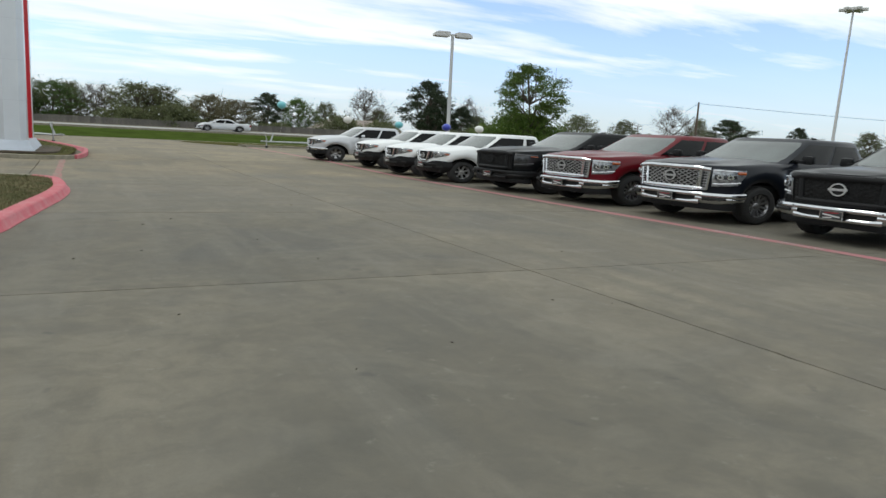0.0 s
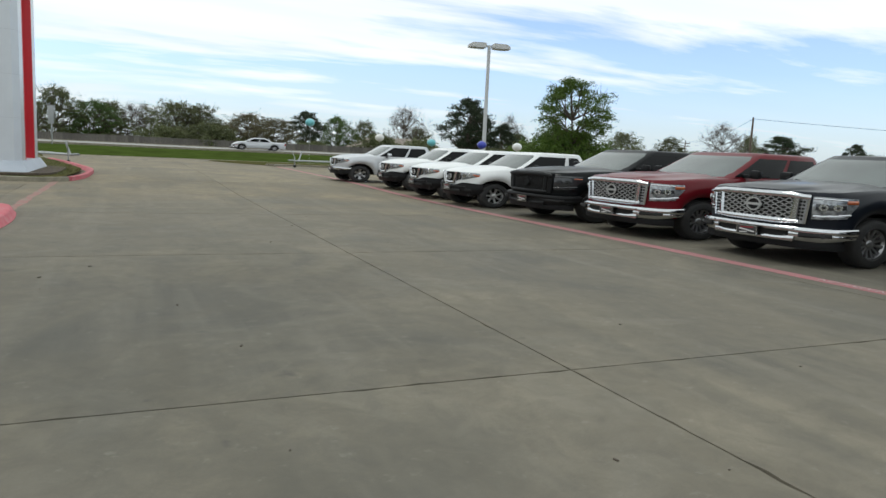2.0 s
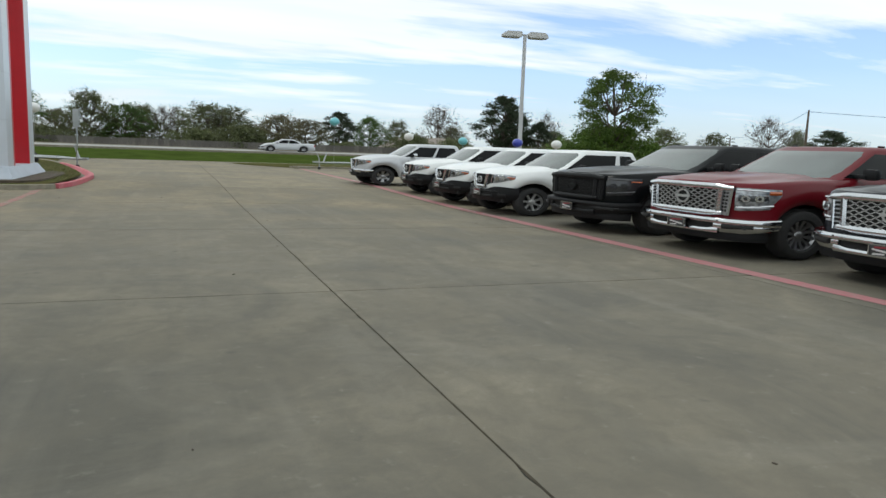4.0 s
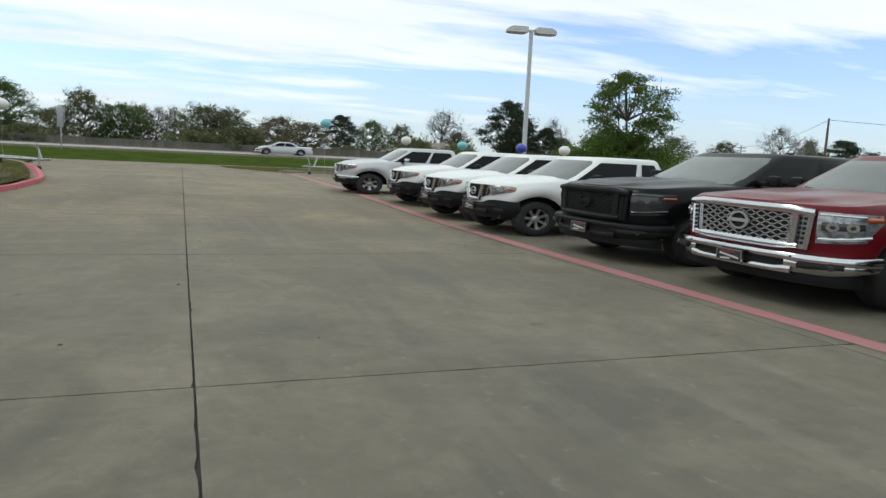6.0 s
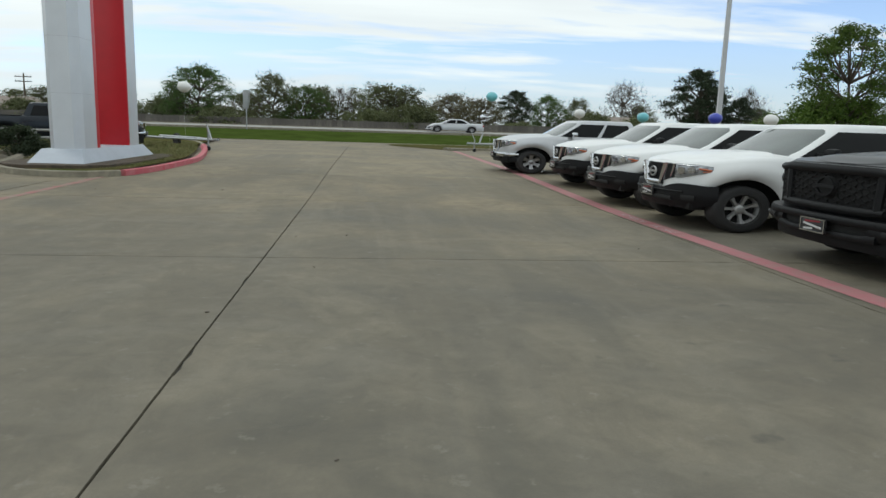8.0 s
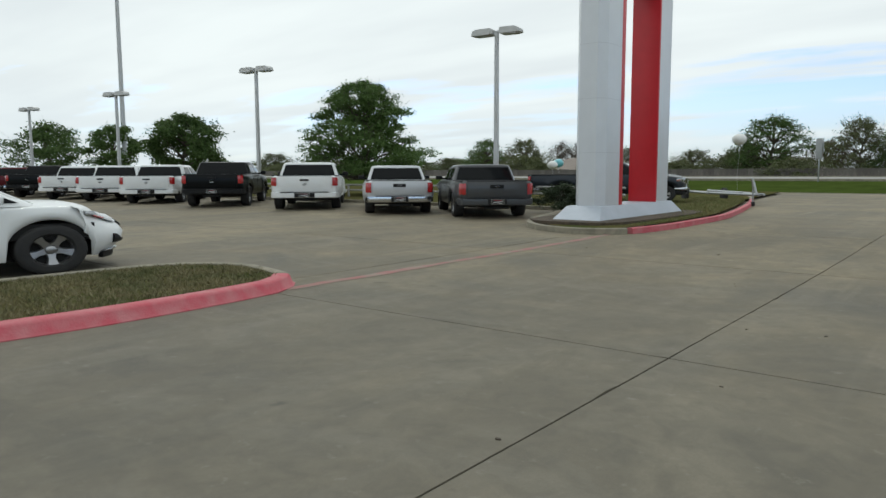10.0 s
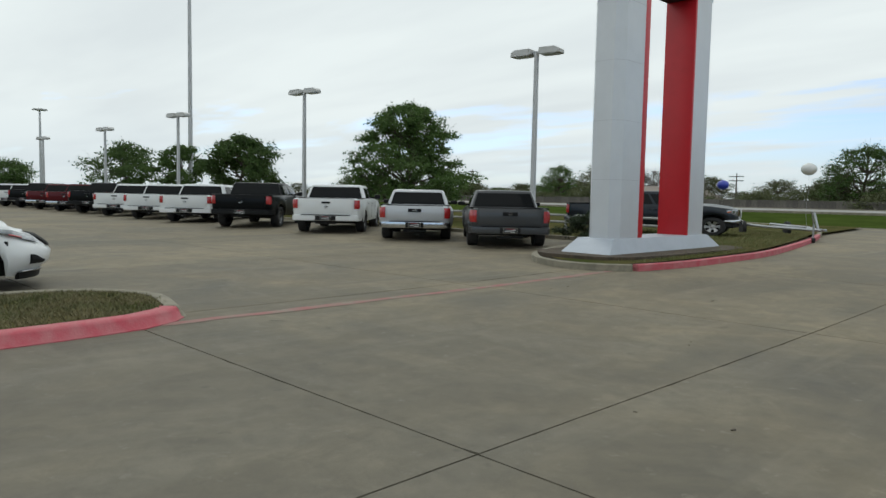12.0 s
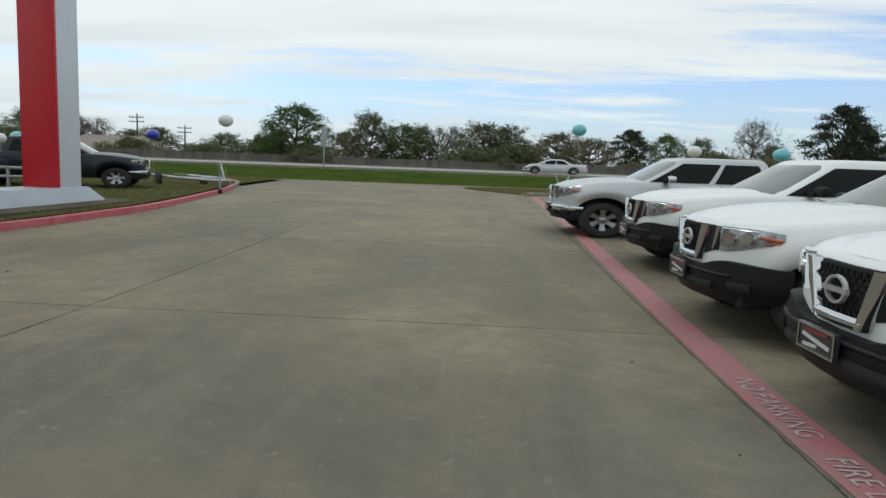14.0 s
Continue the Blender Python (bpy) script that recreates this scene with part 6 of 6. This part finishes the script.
def house(x, y, w, d, h, rz=0):
    r = root("house", pose(x, y, 0.1, 0, 0, rz), "low tan-roofed suburban house behind the fence", "house")
    b = bmesh.new()
    box(b, (0, 0, h / 2), (w, d, h), 0.02)
    part("wall", b, mat("house_brick", (0.30, 0.22, 0.17), 0.9, scale=4, bump=0.2), r)
    b = bmesh.new()
    e = 0.4
    rows = [[(-w / 2 - e, -d / 2 - e, h), (w / 2 + e, -d / 2 - e, h)], [(-w / 2 + d * 0.4, 0, h + d * 0.26), (w / 2 - d * 0.4, 0, h + d * 0.26)], [(-w / 2 - e, d / 2 + e, h), (w / 2 + e, d / 2 + e, h)]]
    vs = sheet(b, rows)
    b.faces.new((vs[0][0], vs[1][0], vs[2][0])); b.faces.new((vs[0][1], vs[1][1], vs[2][1]))
    part("roof", b, mat("roof_shingle", (0.27, 0.23, 0.20), 0.9, color2=(0.2, 0.17, 0.15), scale=2, bump=0.3), r, smooth=10)
    return r


house(36, 98, 15, 8, 1.3)
house(-46, 96, 14, 8, 1.35, 8)
house(-112, 106, 18, 9, 1.4, 12)
house(-20, 96, 10, 7, 1.2)


def road_sign(x, y, top):
    z = terrain(y)
    r = root("road_sign", pose(x, y, z, 0, 0, -40), "back of a tall narrow road sign on a steel post", "sign")
    b = bmesh.new()
    box(b, (0, 0, (top - z) / 2), (0.09, 0.06, top - z), 0.01)
    part("post", b, M_GALV, r)
    b = bmesh.new()
    box(b, (0, -0.05, top - z - 0.72), (0.62, 0.03, 1.44), 0.008)
    part("sign_plate", b, mat("sign_back", (0.36, 0.37, 0.38), 0.5, 0.4, scale=6), r, "plain grey sign plate")
    b = bmesh.new()
    box(b, (0.35, 0.0, top - z - 0.5), (0.05, 0.04, 1.1), 0.005)
    part("bracket", b, M_GALV, r)
    return r


road_sign(-8.5, 55.9, 3.7)
mast(51.6, 41.0, 6.25, 0.16, 0.0, False, 0)
mast(-44, 98, 6.6, 0.17)
mast(-40, 104, 5.6, 0.15)
mast(-96, 108, 7.2, 0.17)
mast(98, 100, 6.3, 0.15)
mast(51.4, 26.1, 13.3, 0.15, 0.45, True)
mast(-50.5, 27.0, 23.0, 0.20, 0.0, True)
mast(-118, 34.3, 13.5, 0.26, 0.0, True)


def cable(a, c, sag, n=16):
    b = bmesh.new()
    prev = None
    for i in range(n + 1):
        f = i / n
        p = Vector(a).lerp(Vector(c), f) - Vector((0, 0, sag * 4 * f * (1 - f)))
        if prev:
            rod(b, prev, p, 0.018, 0.018, 5, False)
        prev = p
    return solid("overhead_cable", b, M_PLASTIC, "thin dark overhead cable slung from a utility pole", "cable")


cable((51.6, 41.0, 6.1), (150, 22, 7.4), 0.9)
cable((51.6, 41.0, 6.1), (98, 100, 6.2), 0.9)


def balloon(x, y, z, dia, m, colour):
    r = root("balloon", pose(x, y, 0), colour + " round balloon on a thin string", "balloon", "balloons")
    b = bmesh.new()
    bmesh.ops.create_uvsphere(b, u_segments=24, v_segments=16, radius=dia / 2, matrix=pose(0, 0, z))
    for v in b.verts:
        v.co.z = z + (v.co.z - z) * 0.80 * (1.0 if v.co.z > z else 1.06)
    body = part("envelope", b, m, r)
    b = bmesh.new()
    rod(b, (0, 0, z - dia * 0.47), (0, 0, z - dia * 0.40), 0.03, 0.012, 8)
    part("knot", b, m, body)
    b = bmesh.new()
    g = gz(y) if y < 45 else terrain(y)
    prev = Vector((0, 0, z - dia * 0.46))
    for i in range(1, 7):
        q = Vector((0.03 * math.sin(i * 1.3), 0.03 * math.cos(i), prev.z + (g - (z - dia * 0.46)) / 6))
        rod(b, prev, q, 0.004, 0.004, 5, False)
        prev = q
    part("string", b, M_PLATE_W, r)
    return r


M_BW = mat("balloon_white", (0.72, 0.72, 0.70), 0.3, coat=0.4, scale=3)
M_BT = mat("balloon_teal", (0.16, 0.50, 0.56), 0.3, coat=0.4, scale=3)
M_BB = mat("balloon_blue", (0.03, 0.05, 0.42), 0.3, coat=0.4, scale=3)


def trailer_tongue(x, y, rz):
    """The A-frame drawbar of a parked trailer with its jack."""
    r = root("trailer_tongue", pose(x, y, gz(y), 0, 0, rz), "galvanised trailer drawbar resting on a swivel jack wheel", "trailer")
    for s in (-1, 1):
        b = bmesh.new()
        rod(b, (0.15, 0, 0.42), (3.2, s * 0.75, 0.42), 0.045, 0.045, 8)
        part("drawbar", b, M_GALV, r)
    b = bmesh.new()
    box(b, (0.0, 0, 0.44), (0.34, 0.1, 0.09), 0.02)
    part("coupler", b, M_GALV, r)
    b = bmesh.new()
    rod(b, (0.35, 0.16, 0.14), (0.35, 0.16, 0.62), 0.035, 0.035, 10)
    j = part("jack", b, M_GALV, r)
    b = bmesh.new()
    rod(b, (0.35, 0.11, 0.09), (0.35, 0.2, 0.09), 0.085, 0.085, 14)
    part("jack_wheel", b, M_TYRE, j)
    b = bmesh.new()
    rod(b, (0.35, 0.16, 0.6), (0.22, 0.30, 1.05), 0.022, 0.022, 8)
    part("winch_post", b, M_GALV, r)
    b = bmesh.new()
    rod(b, (0.5, -0.05, 0.42), (0.75, 0.0, 1.0), 0.05, 0.04, 8)
    part("upright", b, M_GALV, r)
    b = bmesh.new()
    box(b, (3.0, 0, 0.42), (0.09, 1.6, 0.09), 0.01)
    part("crossbar", b, M_GALV, r)
    for s in (-1, 1):
        b = bmesh.new()
        rod(b, (3.0, s * 0.7, 0.42), (6.6, s * 0.7, 0.42), 0.05, 0.05, 8)
        part("frame_rail", b, M_GALV, r)
        b = bmesh.new()
        lathe(b, [(0.0, -0.09), (0.2, -0.09), (0.28, -0.07), (0.29, 0.0), (0.28, 0.07), (0.2, 0.09), (0.0, 0.09)], 18)
        w = part("wheel", b, M_TYRE, r)
        w.location = (5.2, s * 0.85, 0.29)
    return r


trailer_tongue(-4.95, 27.2, 130)
trailer_tongue(6.2, 33.8, 20)


def guard_rail(x0, x1, y):
    r = root("pipe_rail", pose(0, y, gz(y) + 0.1), "low grey steel pipe rail on short posts", "rail")
    for z in (0.32, 0.58):
        b = bmesh.new()
        rod(b, (x0, 0, z), (x1, 0, z), 0.045, 0.045, 8)
        part("rail", b, M_RAIL, r)
    k = x0
    while k <= x1:
        b = bmesh.new()
        rod(b, (k, 0, -0.05), (k, 0, 0.62), 0.05, 0.05, 8)
        part("post", b, M_RAIL, r)
        k += 2.6
    return r


guard_rail(-60, -9.0, 24.6)


balloon(6.98, 32.4, 2.84, 0.56, M_BT, "teal")
balloon(-8.2, 35.6, 2.92, 0.66, M_BW, "white")
balloon(-16.2, 45.2, 2.46, 0.72, M_BB, "blue")
balloon(11.9, 34.1, 2.22, 0.58, M_BW, "white")
balloon(11.6, 24.8, 1.93, 0.46, M_BT, "teal")
balloon(12.7, 21.2, 1.89, 0.46, M_BB, "blue")
balloon(13.5, 19.2, 1.85, 0.44, M_BW, "white")
balloon(-18.5, 36.5, 1.9, 0.6, M_BT, "teal")
balloon(-17.0, 33.2, 1.75, 0.55, M_BW, "white")


# ---------------------------------------------------------------- slabs last
for x0, x1, y0, y1 in SLABS:
    if x1 < -22 and y0 > 21.5:
        continue
    part("slab", slab_mesh(x0, x1, y0, y1), M_CONC, pavement, smooth=None)

rnd = random.Random(11)
b = bmesh.new()
for i in range(34):
    x, y = rnd.uniform(-4.3, 5), rnd.uniform(-8, 12)
    s = rnd.uniform(0.006, 0.016)
    box(b, (x, y, gz(y) + s * 0.2), (s * rnd.uniform(1, 2.6), s, s * 0.5), 0, rnd.uniform(0, 360))
tagged(new("ground_litter", mesh_of("ground_litter", b, mat("litter", (0.07, 0.055, 0.04), 0.9))), "small dry leaf bits and grit on the concrete", "litter", kind="stuff")
